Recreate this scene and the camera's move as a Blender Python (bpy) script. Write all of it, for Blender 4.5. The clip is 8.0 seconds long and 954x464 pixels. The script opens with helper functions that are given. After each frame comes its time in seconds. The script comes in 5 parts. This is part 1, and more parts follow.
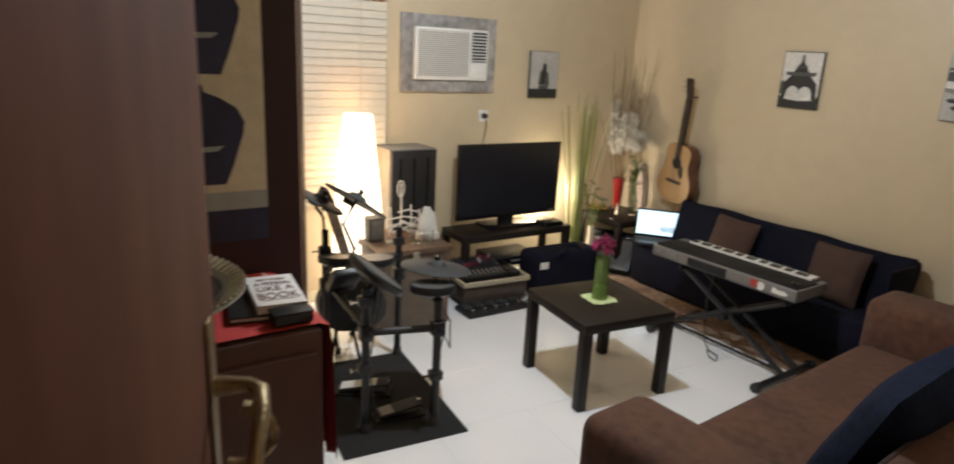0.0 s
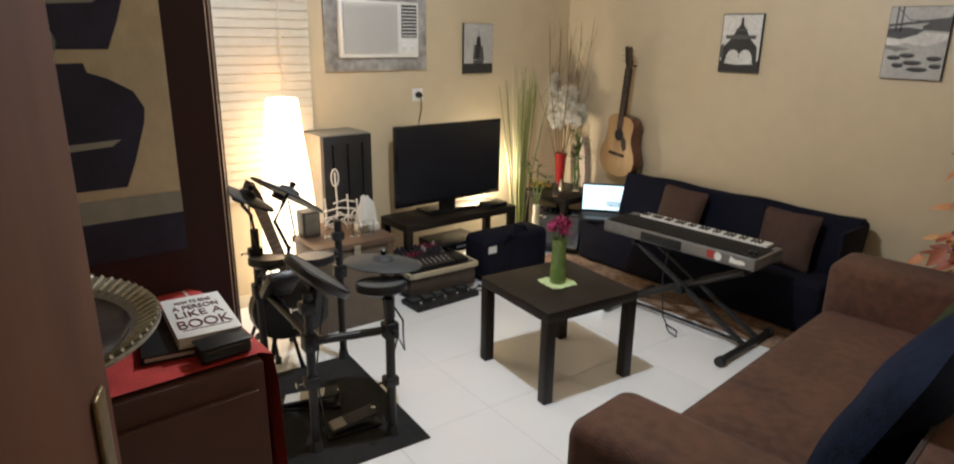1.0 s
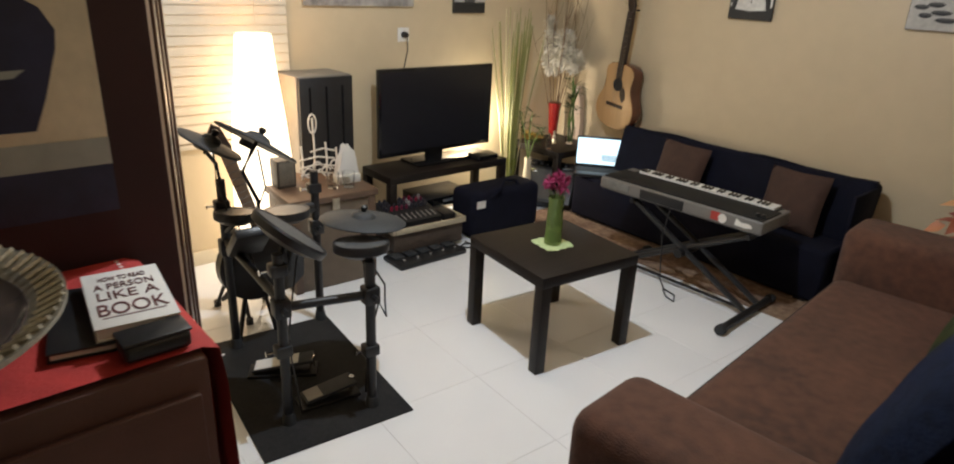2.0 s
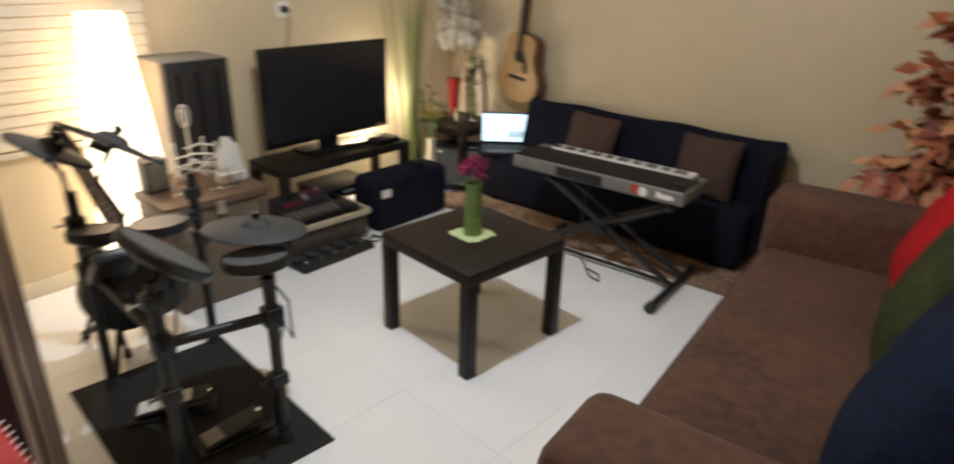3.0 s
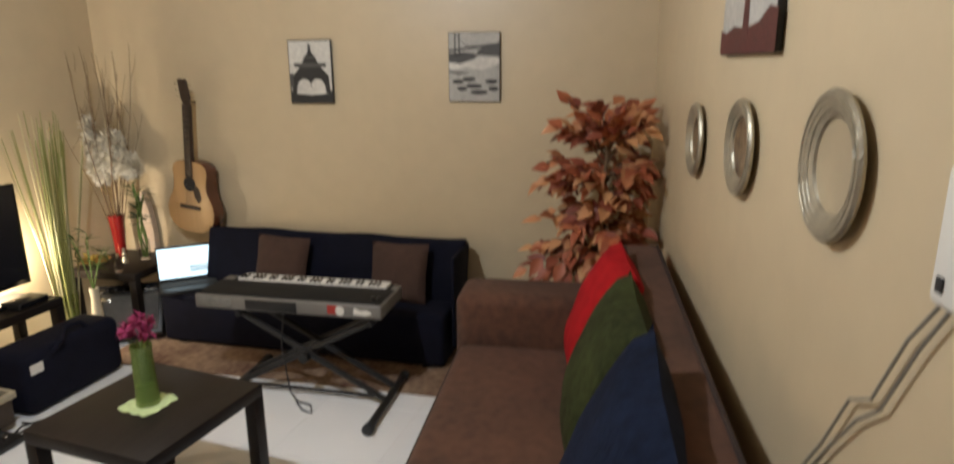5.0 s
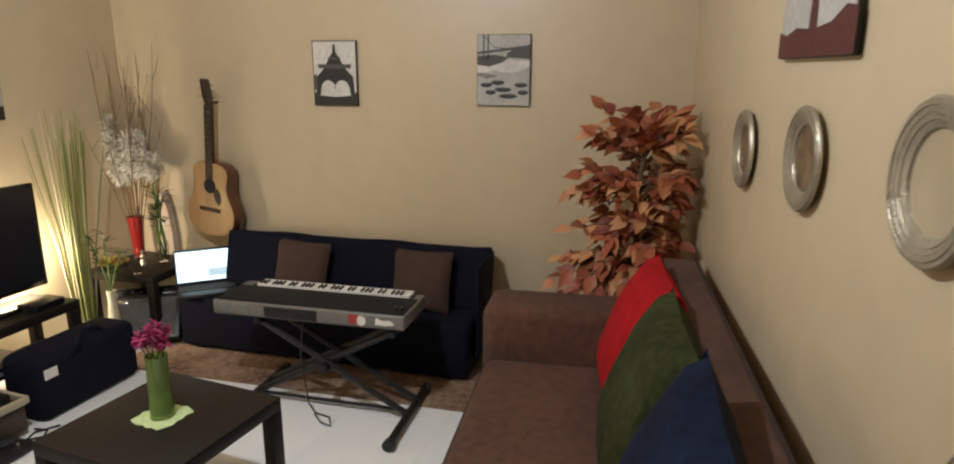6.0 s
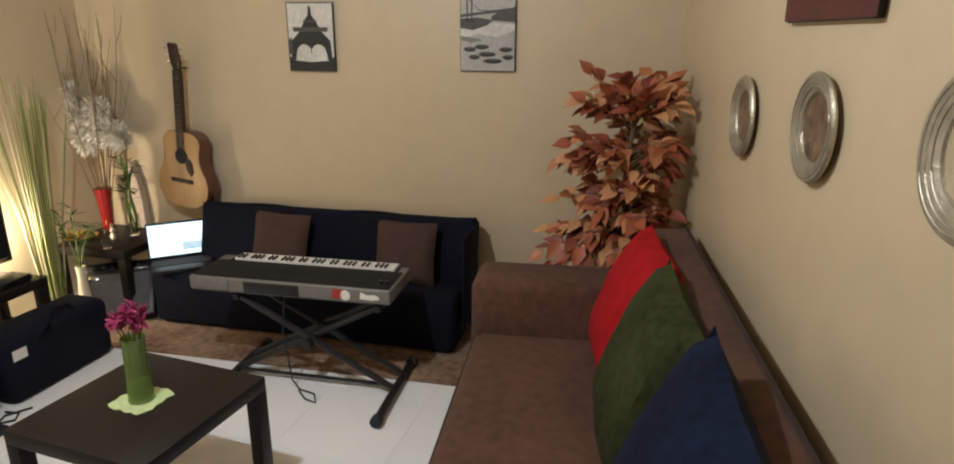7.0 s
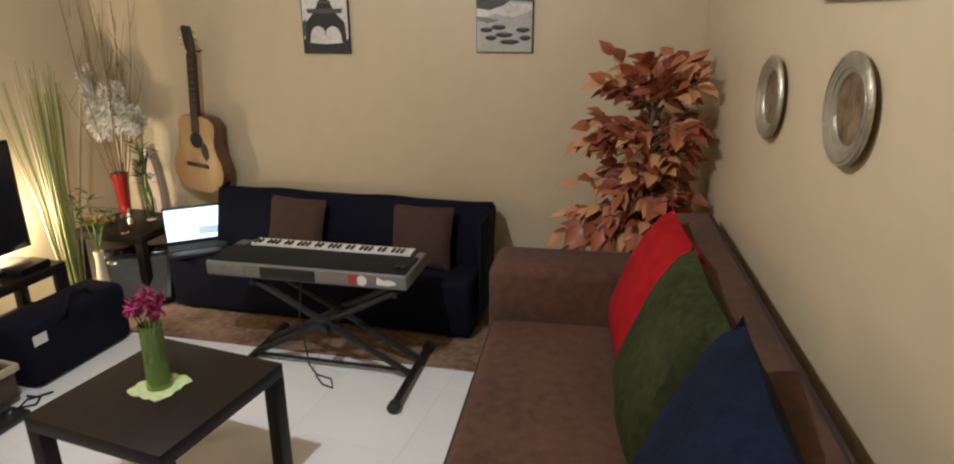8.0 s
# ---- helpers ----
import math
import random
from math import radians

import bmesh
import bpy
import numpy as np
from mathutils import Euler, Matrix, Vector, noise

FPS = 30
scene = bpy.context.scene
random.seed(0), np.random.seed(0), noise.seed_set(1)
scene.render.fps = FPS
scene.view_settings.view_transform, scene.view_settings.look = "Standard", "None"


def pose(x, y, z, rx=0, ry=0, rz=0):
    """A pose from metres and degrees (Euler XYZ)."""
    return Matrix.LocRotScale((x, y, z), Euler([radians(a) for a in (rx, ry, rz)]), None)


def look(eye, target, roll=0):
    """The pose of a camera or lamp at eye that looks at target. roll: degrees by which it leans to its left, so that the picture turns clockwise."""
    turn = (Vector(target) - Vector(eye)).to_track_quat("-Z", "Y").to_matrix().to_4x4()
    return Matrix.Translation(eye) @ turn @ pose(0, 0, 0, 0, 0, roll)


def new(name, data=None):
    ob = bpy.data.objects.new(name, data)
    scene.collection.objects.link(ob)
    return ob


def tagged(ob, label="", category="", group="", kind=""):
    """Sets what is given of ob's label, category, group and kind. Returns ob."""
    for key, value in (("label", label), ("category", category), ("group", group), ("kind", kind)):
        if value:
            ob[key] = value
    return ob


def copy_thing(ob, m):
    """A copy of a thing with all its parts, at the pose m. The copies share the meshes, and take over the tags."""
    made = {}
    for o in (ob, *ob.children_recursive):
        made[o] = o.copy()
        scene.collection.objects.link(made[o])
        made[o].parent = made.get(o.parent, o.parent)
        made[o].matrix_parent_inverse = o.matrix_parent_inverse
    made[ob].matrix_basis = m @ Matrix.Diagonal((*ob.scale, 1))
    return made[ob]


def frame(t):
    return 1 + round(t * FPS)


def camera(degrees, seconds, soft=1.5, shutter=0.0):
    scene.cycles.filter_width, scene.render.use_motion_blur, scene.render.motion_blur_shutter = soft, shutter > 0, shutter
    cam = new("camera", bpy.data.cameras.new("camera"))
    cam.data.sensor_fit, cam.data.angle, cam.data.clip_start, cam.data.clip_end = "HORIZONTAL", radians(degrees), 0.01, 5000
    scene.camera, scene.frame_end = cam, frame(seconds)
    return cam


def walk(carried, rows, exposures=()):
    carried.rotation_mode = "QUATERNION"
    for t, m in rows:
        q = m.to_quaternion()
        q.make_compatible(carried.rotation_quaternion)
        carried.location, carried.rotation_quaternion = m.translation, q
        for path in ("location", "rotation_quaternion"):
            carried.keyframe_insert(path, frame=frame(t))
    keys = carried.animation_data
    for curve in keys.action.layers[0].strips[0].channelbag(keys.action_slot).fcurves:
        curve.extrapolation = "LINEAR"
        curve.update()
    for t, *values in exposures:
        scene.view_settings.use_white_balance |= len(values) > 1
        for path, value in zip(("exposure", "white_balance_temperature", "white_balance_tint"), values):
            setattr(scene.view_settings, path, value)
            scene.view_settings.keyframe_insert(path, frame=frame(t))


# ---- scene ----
cam = camera(72.3, 8.0, soft=1.9, shutter=0.75)
PATH = [
    (0, (4.331, -4.177, 1.646), (2.74, -3.088, 1.116), 2.9),
    (0.5, (4.189, -4.124, 1.628), (2.69, -2.91, 1.098), 3.0),
    (1, (4.084, -4.094, 1.601), (2.631, -2.847, 1.023), 0.9),
    (1.2, (4.066, -4.084, 1.597), (2.645, -2.821, 0.978), 1.7),
    (2.3, (3.798, -3.896, 1.533), (2.432, -2.645, 0.779), 2.6),
    (2.5, (3.757, -3.866, 1.522), (2.418, -2.596, 0.751), 2.4),
    (3, (3.623, -3.795, 1.508), (2.488, -2.344, 0.73), 1.7),
    (3.5, (3.538, -3.759, 1.51), (2.709, -2.141, 0.676), -0.3),
    (4, (3.518, -3.703, 1.486), (2.953, -1.997, 0.608), -1.5),
    (4.5, (3.61, -3.657, 1.602), (3.171, -1.845, 0.879), -2.3),
    (4.8, (3.645, -3.651, 1.593), (3.236, -1.784, 1.006), -1.5),
    (5.2, (3.688, -3.62, 1.604), (3.245, -1.722, 1.158), 0.4),
    (6.3, (3.561, -3.493, 1.587), (3.088, -1.619, 1.074), 0.0),
    (6.5, (3.554, -3.471, 1.59), (3.098, -1.6, 1.05), -0.4),
    (7, (3.52, -3.461, 1.589), (3.131, -1.586, 1.011), 0.3),
    (7.5, (3.519, -3.43, 1.597), (3.107, -1.566, 1.003), -0.4),
    (8, (3.499, -3.424, 1.59), (3.071, -1.575, 0.959), -0.2),
]
walk(cam, [(t, look(eye, target, roll)) for t, eye, target, roll in PATH], exposures=[(0.0, 0.07, 6130, 15), (3.8, 0.07, 6130, 15), (4.7, 0.09, 6400, 16), (8.0, 0.07, 6400, 16)])

# ---- world and lamps ----
world = bpy.data.worlds.new("night")
scene.world = world
world.use_nodes = True
world.node_tree.nodes["Background"].inputs[0].default_value = (0.02, 0.025, 0.04, 1)
world.node_tree.nodes["Background"].inputs[1].default_value = 0.3


def lamp(name, loc, energy, color, radius, kind="POINT"):
    d = bpy.data.lights.new(name, kind)
    d.energy, d.color, d.shadow_soft_size = energy, color, radius
    ob = new(name, d)
    ob.location = loc
    return ob


CEIL_LAMP = (2.26, -2.42, 2.5)
lamp("ceiling_bulb_light", CEIL_LAMP, 90, (0.82, 0.93, 1.0), 0.016)
lamp("floor_lamp_light", (0.60, -2.54, 0.95), 4.5, (1.0, 0.56, 0.23), 0.07)
lamp("tv_back_light", (0.47, -0.93, 0.60), 26, (1.0, 0.88, 0.66), 0.05)
# unseen hall source, added to brighten the door, cabinet and cloth
lamp("hall_fill_light", (4.95, -3.2, 2.42), 4.2, (1.0, 0.80, 0.56), 0.05)

# ---- materials ----
MATS = {}


def mat(name, base, rough=0.6, metal=0.0, var=0.12, scale=18.0, bump=0.0, bscale=120.0, other=None, mix=0.5, stretch=(1, 1, 1), coat=0.0, emit=0.0, trans=0.0, sheen=0.0, spec=0.5):
    """Principled surface with two scales of colour variation and fine relief."""
    if name in MATS:
        return MATS[name]
    m = bpy.data.materials.new(name)
    m.use_nodes = True
    nt = m.node_tree
    b = nt.nodes["Principled BSDF"]
    tc = nt.nodes.new("ShaderNodeTexCoord")
    mp = nt.nodes.new("ShaderNodeMapping")
    mp.inputs["Scale"].default_value = stretch
    nt.links.new(tc.outputs["Object"], mp.inputs["Vector"])
    n1 = nt.nodes.new("ShaderNodeTexNoise")
    n1.inputs["Scale"].default_value = scale
    n1.inputs["Detail"].default_value = 5
    n2 = nt.nodes.new("ShaderNodeTexNoise")
    n2.inputs["Scale"].default_value = scale * 0.12
    n2.inputs["Detail"].default_value = 3
    nt.links.new(mp.outputs[0], n1.inputs["Vector"])
    nt.links.new(mp.outputs[0], n2.inputs["Vector"])
    add = nt.nodes.new("ShaderNodeMath")
    add.operation = "ADD"
    nt.links.new(n1.outputs["Fac"], add.inputs[0])
    nt.links.new(n2.outputs["Fac"], add.inputs[1])
    ramp = nt.nodes.new("ShaderNodeMapRange")
    ramp.inputs["From Min"].default_value = 0.65
    ramp.inputs["From Max"].default_value = 1.35
    nt.links.new(add.outputs[0], ramp.inputs["Value"])
    mx = nt.nodes.new("ShaderNodeMix")
    mx.data_type = "RGBA"
    nt.links.new(ramp.outputs[0], mx.inputs["Factor"])
    lo = tuple(c * (1 - var) for c in base)
    hi = tuple(min(1.0, c * (1 + var)) for c in base) if other is None else other
    mx.inputs[6].default_value = (*lo, 1)
    mx.inputs[7].default_value = (*hi, 1)
    nt.links.new(mx.outputs[2], b.inputs["Base Color"])
    rr = nt.nodes.new("ShaderNodeMapRange")
    rr.inputs["To Min"].default_value = max(0.02, rough - 0.08)
    rr.inputs["To Max"].default_value = min(1.0, rough + 0.08)
    nt.links.new(n2.outputs["Fac"], rr.inputs["Value"])
    nt.links.new(rr.outputs[0], b.inputs["Roughness"])
    b.inputs["Metallic"].default_value = metal
    b.inputs["Coat Weight"].default_value = coat
    b.inputs["Sheen Weight"].default_value = sheen
    b.inputs["Specular IOR Level"].default_value = spec
    b.inputs["Transmission Weight"].default_value = trans
    if bump > 0:
        n3 = nt.nodes.new("ShaderNodeTexNoise")
        n3.inputs["Scale"].default_value = bscale
        n3.inputs["Detail"].default_value = 4
        nt.links.new(mp.outputs[0], n3.inputs["Vector"])
        bp = nt.nodes.new("ShaderNodeBump")
        bp.inputs["Strength"].default_value = bump
        bp.inputs["Distance"].default_value = 0.004
        nt.links.new(n3.outputs["Fac"], bp.inputs["Height"])
        nt.links.new(bp.outputs[0], b.inputs["Normal"])
    if emit > 0:
        nt.links.new(mx.outputs[2], b.inputs["Emission Color"])
        b.inputs["Emission Strength"].default_value = emit
    MATS[name] = m
    return m


WALL = mat("cream_wall_paint", (0.565, 0.458, 0.295), 0.42, var=0.05, scale=9, bump=0.12, bscale=60)
CEIL = mat("ceiling_paint", (0.62, 0.50, 0.33), 0.7, var=0.04, scale=6, bump=0.1)
TILE = mat("white_floor_tile", (0.87, 0.875, 0.88), 0.14, var=0.025, scale=3.5, bump=0.02, bscale=12)
GROUT = mat("grey_grout", (0.74, 0.72, 0.70), 0.8, var=0.25, scale=30)
SKIRT = mat("cream_tile_skirting", (0.66, 0.58, 0.42), 0.35, var=0.06, scale=8)
SOFA = mat("brown_corduroy", (0.086, 0.037, 0.021), 0.95, var=0.42, scale=26, bump=0.7, bscale=230, sheen=0.03, stretch=(1, 1, 1))
PIPE = mat("dark_brown_piping", (0.03, 0.016, 0.012), 0.8, var=0.2, bump=0.2)
NAVY = mat("black_blue_velour", (0.0035, 0.004, 0.012), 0.9, spec=0.22, var=0.35, scale=14, bump=0.35, bscale=160)
LACK = mat("black_brown_veneer", (0.012, 0.008, 0.006), 0.5, spec=0.3, var=0.35, scale=40, stretch=(1, 0.12, 1), bump=0.06, bscale=90)
BLACK = mat("black_plastic", (0.013, 0.013, 0.014), 0.4, var=0.25, scale=30, bump=0.03)
GLOSSBLACK = mat("gloss_black_plastic", (0.009, 0.009, 0.01), 0.12, var=0.2)
SCREEN = mat("tv_screen_glass", (0.012, 0.012, 0.016), 0.22, var=0.1, scale=3, spec=0.6)
RACK = mat("black_powder_coat", (0.009, 0.009, 0.010), 0.45, var=0.3, scale=40, bump=0.05)
RUBBER = mat("dark_rubber", (0.028, 0.03, 0.032), 0.7, var=0.25, scale=35, bump=0.15)
PADGREY = mat("grey_mesh_rubber", (0.085, 0.088, 0.088), 0.5, var=0.2, scale=30, bump=0.2)
MATBLACK = mat("black_carpet_mat", (0.012, 0.012, 0.013), 0.95, var=0.5, scale=60, bump=0.6, bscale=300)
CHROME = mat("chrome", (0.75, 0.74, 0.72), 0.18, 1.0, var=0.08)
SILVER = mat("hammered_silver_gilt", (0.50, 0.46, 0.36), 0.38, 0.75, var=0.2, scale=40, bump=0.5, bscale=150)
WHITEPL = mat("white_plastic", (0.72, 0.70, 0.64), 0.4, var=0.05, scale=12)
# shade of hollows and gaps as a colour; also black keys and button
DARKGAP = mat("black_and_hollow_shade", (0.02, 0.02, 0.02), 0.8, var=0.2)
MARBLE = mat("grey_marble_laminate", (0.20, 0.185, 0.17), 0.4, var=0.3, scale=22, other=(0.46, 0.43, 0.39))
BLIND = mat("cream_blind_slat", (0.62, 0.55, 0.42), 0.5, var=0.06, scale=15)
RED = mat("red_velvet", (0.32, 0.006, 0.009), 0.95, var=0.3, scale=16, bump=0.4, bscale=180, spec=0.2)
GREEN = mat("olive_velvet", (0.027, 0.033, 0.010), 0.95, var=0.6, scale=34, bump=0.6, bscale=110, spec=0.2)
BLUE = mat("navy_velvet", (0.005, 0.009, 0.024), 0.95, var=0.6, scale=34, bump=0.6, bscale=110, spec=0.15)
BROWNC = mat("brown_cushion_cloth", (0.055, 0.027, 0.018), 0.9, var=0.25, scale=20, bump=0.4, bscale=200)
MAROON = mat("maroon_paint", (0.032, 0.008, 0.010), 0.6, var=0.2, scale=7, bump=0.1)
DOORWOOD = mat("red_brown_door_wood", (0.068, 0.023, 0.013), 0.8, var=0.3, scale=7, stretch=(1, 1, 0.3), other=(0.15, 0.062, 0.034), bump=0.1, bscale=40, spec=0.1)
GILT = mat("worn_gilt_metal", (0.26, 0.19, 0.10), 0.4, 0.8, var=0.35, scale=60, bump=0.4)
TRIMWOOD = mat("reddish_moulding_wood", (0.085, 0.035, 0.018), 0.35, var=0.25, scale=20, stretch=(1, 1, 0.1), coat=0.3)
CABINET = mat("dark_brown_leatherette", (0.095, 0.042, 0.034), 0.5, var=0.2, scale=16, bump=0.2, bscale=160)
REDCLOTH = mat("red_table_cloth", (0.42, 0.03, 0.022), 0.8, var=0.25, scale=22, bump=0.3, bscale=220)
GUITARTOP = mat("spruce_guitar_top", (0.46, 0.27, 0.12), 0.14, var=0.12, scale=30, stretch=(1, 1, 0.06), coat=0.8)
GUITARSIDE = mat("mahogany_guitar_side", (0.10, 0.032, 0.014), 0.2, var=0.25, scale=24, stretch=(1, 1, 0.1), coat=0.6)
NECKWOOD = mat("dark_rosewood", (0.035, 0.02, 0.014), 0.4, var=0.3, scale=30)
CARDWOOD = mat("brown_chest_wood", (0.11, 0.065, 0.04), 0.5, var=0.25, scale=16, stretch=(0.15, 1, 1))
CHESTFRONT = mat("grey_brown_panel", (0.13, 0.095, 0.065), 0.55, var=0.2, scale=12)
DOILY = mat("lime_doily_cloth", (0.50, 0.60, 0.30), 0.8, var=0.2, scale=60, bump=0.4)
STEM = mat("green_stem", (0.10, 0.17, 0.035), 0.6, var=0.3, scale=25)
REED = mat("pale_green_reed", (0.19, 0.20, 0.06), 0.6, var=0.35, scale=14, stretch=(1, 1, 0.2))
REEDW = mat("cream_reed", (0.48, 0.43, 0.25), 0.6, var=0.2, scale=14, stretch=(1, 1, 0.2))
TWIG = mat("brown_twig", (0.15, 0.09, 0.045), 0.8, var=0.3, scale=30)
FEATHER = mat("white_feather_bloom", (0.78, 0.74, 0.64), 0.9, var=0.08, scale=40)
PINK = mat("magenta_petal", (0.36, 0.035, 0.12), 0.7, var=0.35, scale=40)
DARKLEAF = mat("dark_green_leaf", (0.05, 0.085, 0.02), 0.5, var=0.4, scale=30)
CARPET = mat("red_brown_patterned_carpet", (0.13, 0.055, 0.035), 0.95, var=0.3, scale=30, other=(0.33, 0.23, 0.15), bump=0.6, bscale=300)
KBGREY = mat("silver_grey_keyboard_body", (0.17, 0.16, 0.145), 0.4, var=0.1, scale=20)
KEYW = mat("white_key", (0.82, 0.80, 0.75), 0.25, var=0.03)
PAPER = mat("white_paper", (0.75, 0.72, 0.66), 0.7, var=0.05)
INK = mat("dark_red_brown_ink", (0.12, 0.03, 0.025), 0.6)
BEIGE = mat("beige_case_trim", (0.42, 0.36, 0.25), 0.6, var=0.15)


def glass(name, color, rough=0.03):
    m = mat(name, color, rough, var=0.02, trans=1.0)
    return m


GREENGLASS = glass("pale_green_glass", (0.78, 0.92, 0.50))
MILKGREEN = mat("frosted_green_glass", (0.46, 0.64, 0.22), 0.15, var=0.12, scale=30, trans=0.7)
CLEAR = glass("clear_glass", (0.95, 0.96, 0.95))
REDGLASS = glass("red_glass", (0.8, 0.06, 0.04))


def glow(name, color, strength):
    m = bpy.data.materials.new(name)
    m.use_nodes = True
    b = m.node_tree.nodes["Principled BSDF"]
    b.inputs["Base Color"].default_value = (*color, 1)
    b.inputs["Emission Color"].default_value = (*color, 1)
    b.inputs["Emission Strength"].default_value = strength
    return m


SHADE = glow("lit_paper_shade", (1.0, 0.84, 0.58), 2.5)
LAPGLOW = glow("lit_laptop_screen", (0.62, 0.85, 0.93), 1.35)

# autumn leaves: colour varied from leaf to leaf
LEAF = bpy.data.materials.new("autumn_leaf")
LEAF.use_nodes = True
_nt = LEAF.node_tree
_g = _nt.nodes.new("ShaderNodeNewGeometry")
_r = _nt.nodes.new("ShaderNodeValToRGB")
_r.color_ramp.elements[0].color = (0.18, 0.040, 0.025, 1)
_r.color_ramp.elements[1].color = (0.58, 0.30, 0.13, 1)
_e = _r.color_ramp.elements.new(0.5)
_e.color = (0.40, 0.11, 0.045, 1)
_nt.links.new(_g.outputs["Random Per Island"], _r.inputs[0])
_nt.links.new(_r.outputs[0], _nt.nodes["Principled BSDF"].inputs["Base Color"])
_nt.nodes["Principled BSDF"].inputs["Roughness"].default_value = 0.55

# ---- builders ----


PLACE = Matrix.Identity(4)


def put(about=(0, 0, 0), to=(0, 0, 0), turn=0.0, size=1.0):
    """Set where the things built next stand: their point about goes to the point to, turned and sized."""
    global PLACE
    PLACE = Matrix.Translation(to) @ Matrix.Rotation(radians(turn), 4, "Z") @ Matrix.Scale(size, 4) @ Matrix.Translation(-Vector(about))


def thing(name, label, category, loc=(0, 0, 0), group="", kind=""):
    ob = new(name)
    loc = tuple(PLACE @ Vector(loc))
    ob.location = loc
    ob.empty_display_size = 0.1
    ob["base"] = list(loc)
    return tagged(ob, label, category, group, kind)


def part(name, bm, material, parent, label="", smooth=True):
    """One bmesh in world metres as one mesh under its thing."""
    me = bpy.data.meshes.new(name)
    bmesh.ops.transform(bm, matrix=PLACE, verts=bm.verts)
    bmesh.ops.recalc_face_normals(bm, faces=bm.faces)
    bm.to_mesh(me)
    bm.free()
    if smooth:
        me.polygons.foreach_set("use_smooth", [True] * len(me.polygons))
        me.set_sharp_from_angle(angle=radians(38))
    me.materials.append(material)
    ob = new(name, me)
    if parent is not None:
        ob.parent = parent
        off = Vector(parent.get("base", (0, 0, 0)))
        ob.matrix_parent_inverse = Matrix.Translation(-off)
    if label:
        ob["label"] = label
    return ob


def single(name, bm, material, label, category="", kind="", group=""):
    ob = part(name, bm, material, None)
    return tagged(ob, label, category, group, kind)


def B():
    return bmesh.new()


def box(bm, x0, x1, y0, y1, z0, z1, bev=0.0, m=None, seg=2):
    vs = [bm.verts.new((x, y, z)) for z in (z0, z1) for y in (y0, y1) for x in (x0, x1)]
    fs = [bm.faces.new([vs[i] for i in f]) for f in ((0, 2, 3, 1), (4, 5, 7, 6), (0, 1, 5, 4), (2, 6, 7, 3), (0, 4, 6, 2), (1, 3, 7, 5))]
    if bev > 0:
        es = list({e for f in fs for e in f.edges})
        r = bmesh.ops.bevel(bm, geom=es, offset=bev, segments=seg, profile=0.5, affect="EDGES")
        vs = list({v for f in r["faces"] for v in f.verts} | {v for v in vs if v.is_valid})
    if m is not None:
        bmesh.ops.transform(bm, matrix=m, verts=[v for v in vs if v.is_valid])
    return bm


def ring(bm, c, u, v, r, n):
    return [bm.verts.new(c + u * (r * math.cos(2 * math.pi * i / n)) + v * (r * math.sin(2 * math.pi * i / n))) for i in range(n)]


def bridge(bm, a, b):
    n = len(a)
    for i in range(n):
        bm.faces.new((a[i], a[(i + 1) % n], b[(i + 1) % n], b[i]))


def tube(bm, pts, r, n=10, caps=True):
    """A round bar along points; r may be a list."""
    pts = [Vector(p) for p in pts]
    rs = r if isinstance(r, (list, tuple)) else [r] * len(pts)
    last = None
    up = Vector((0, 0, 1))
    for i, p in enumerate(pts):
        d = (pts[min(i + 1, len(pts) - 1)] - pts[max(i - 1, 0)]).normalized()
        ref = up if abs(d.z) < 0.95 else Vector((1, 0, 0))
        u = d.cross(ref).normalized()
        v = d.cross(u).normalized()
        cur = ring(bm, p, u, v, rs[i], n)
        if last:
            bridge(bm, last, cur)
        elif caps:
            bm.faces.new(cur[::-1])
        last = cur
    if caps:
        bm.faces.new(last)
    return bm


def lathe(bm, prof, n=28, m=None):
    """Turn (radius, height) pairs round z."""
    rows = []
    for r, z in prof:
        if r < 1e-5:
            rows.append([bm.verts.new((0, 0, z))])
        else:
            rows.append([bm.verts.new((r * math.cos(2 * math.pi * i / n), r * math.sin(2 * math.pi * i / n), z)) for i in range(n)])
    for a, b in zip(rows, rows[1:]):
        for i in range(n):
            j = (i + 1) % n
            q = [a[i % len(a)], a[j % len(a)], b[j % len(b)], b[i % len(b)]]
            q = list(dict.fromkeys(q))
            if len(q) > 2:
                bm.faces.new(q)
    if m is not None:
        bmesh.ops.transform(bm, matrix=m, verts=[v for row in rows for v in row])
    return bm


def prism(bm, outline, t0, t1, m=None, bev=0.0):
    """Extrude a flat outline (x, z) from y = t0 to t1."""
    a = [bm.verts.new((x, t0, z)) for x, z in outline]
    b = [bm.verts.new((x, t1, z)) for x, z in outline]
    f1 = bm.faces.new(a)
    f2 = bm.faces.new(b[::-1])
    bridge(bm, a, b)
    vs = a + b
    if bev > 0:
        es = list(set(f1.edges) | set(f2.edges))
        r = bmesh.ops.bevel(bm, geom=es, offset=bev, segments=2, profile=0.5, affect="EDGES")
        vs = list({v for f in r["faces"] for v in f.verts} | {v for v in vs if v.is_valid})
    if m is not None:
        bmesh.ops.transform(bm, matrix=m, verts=[v for v in vs if v.is_valid])
    return bm


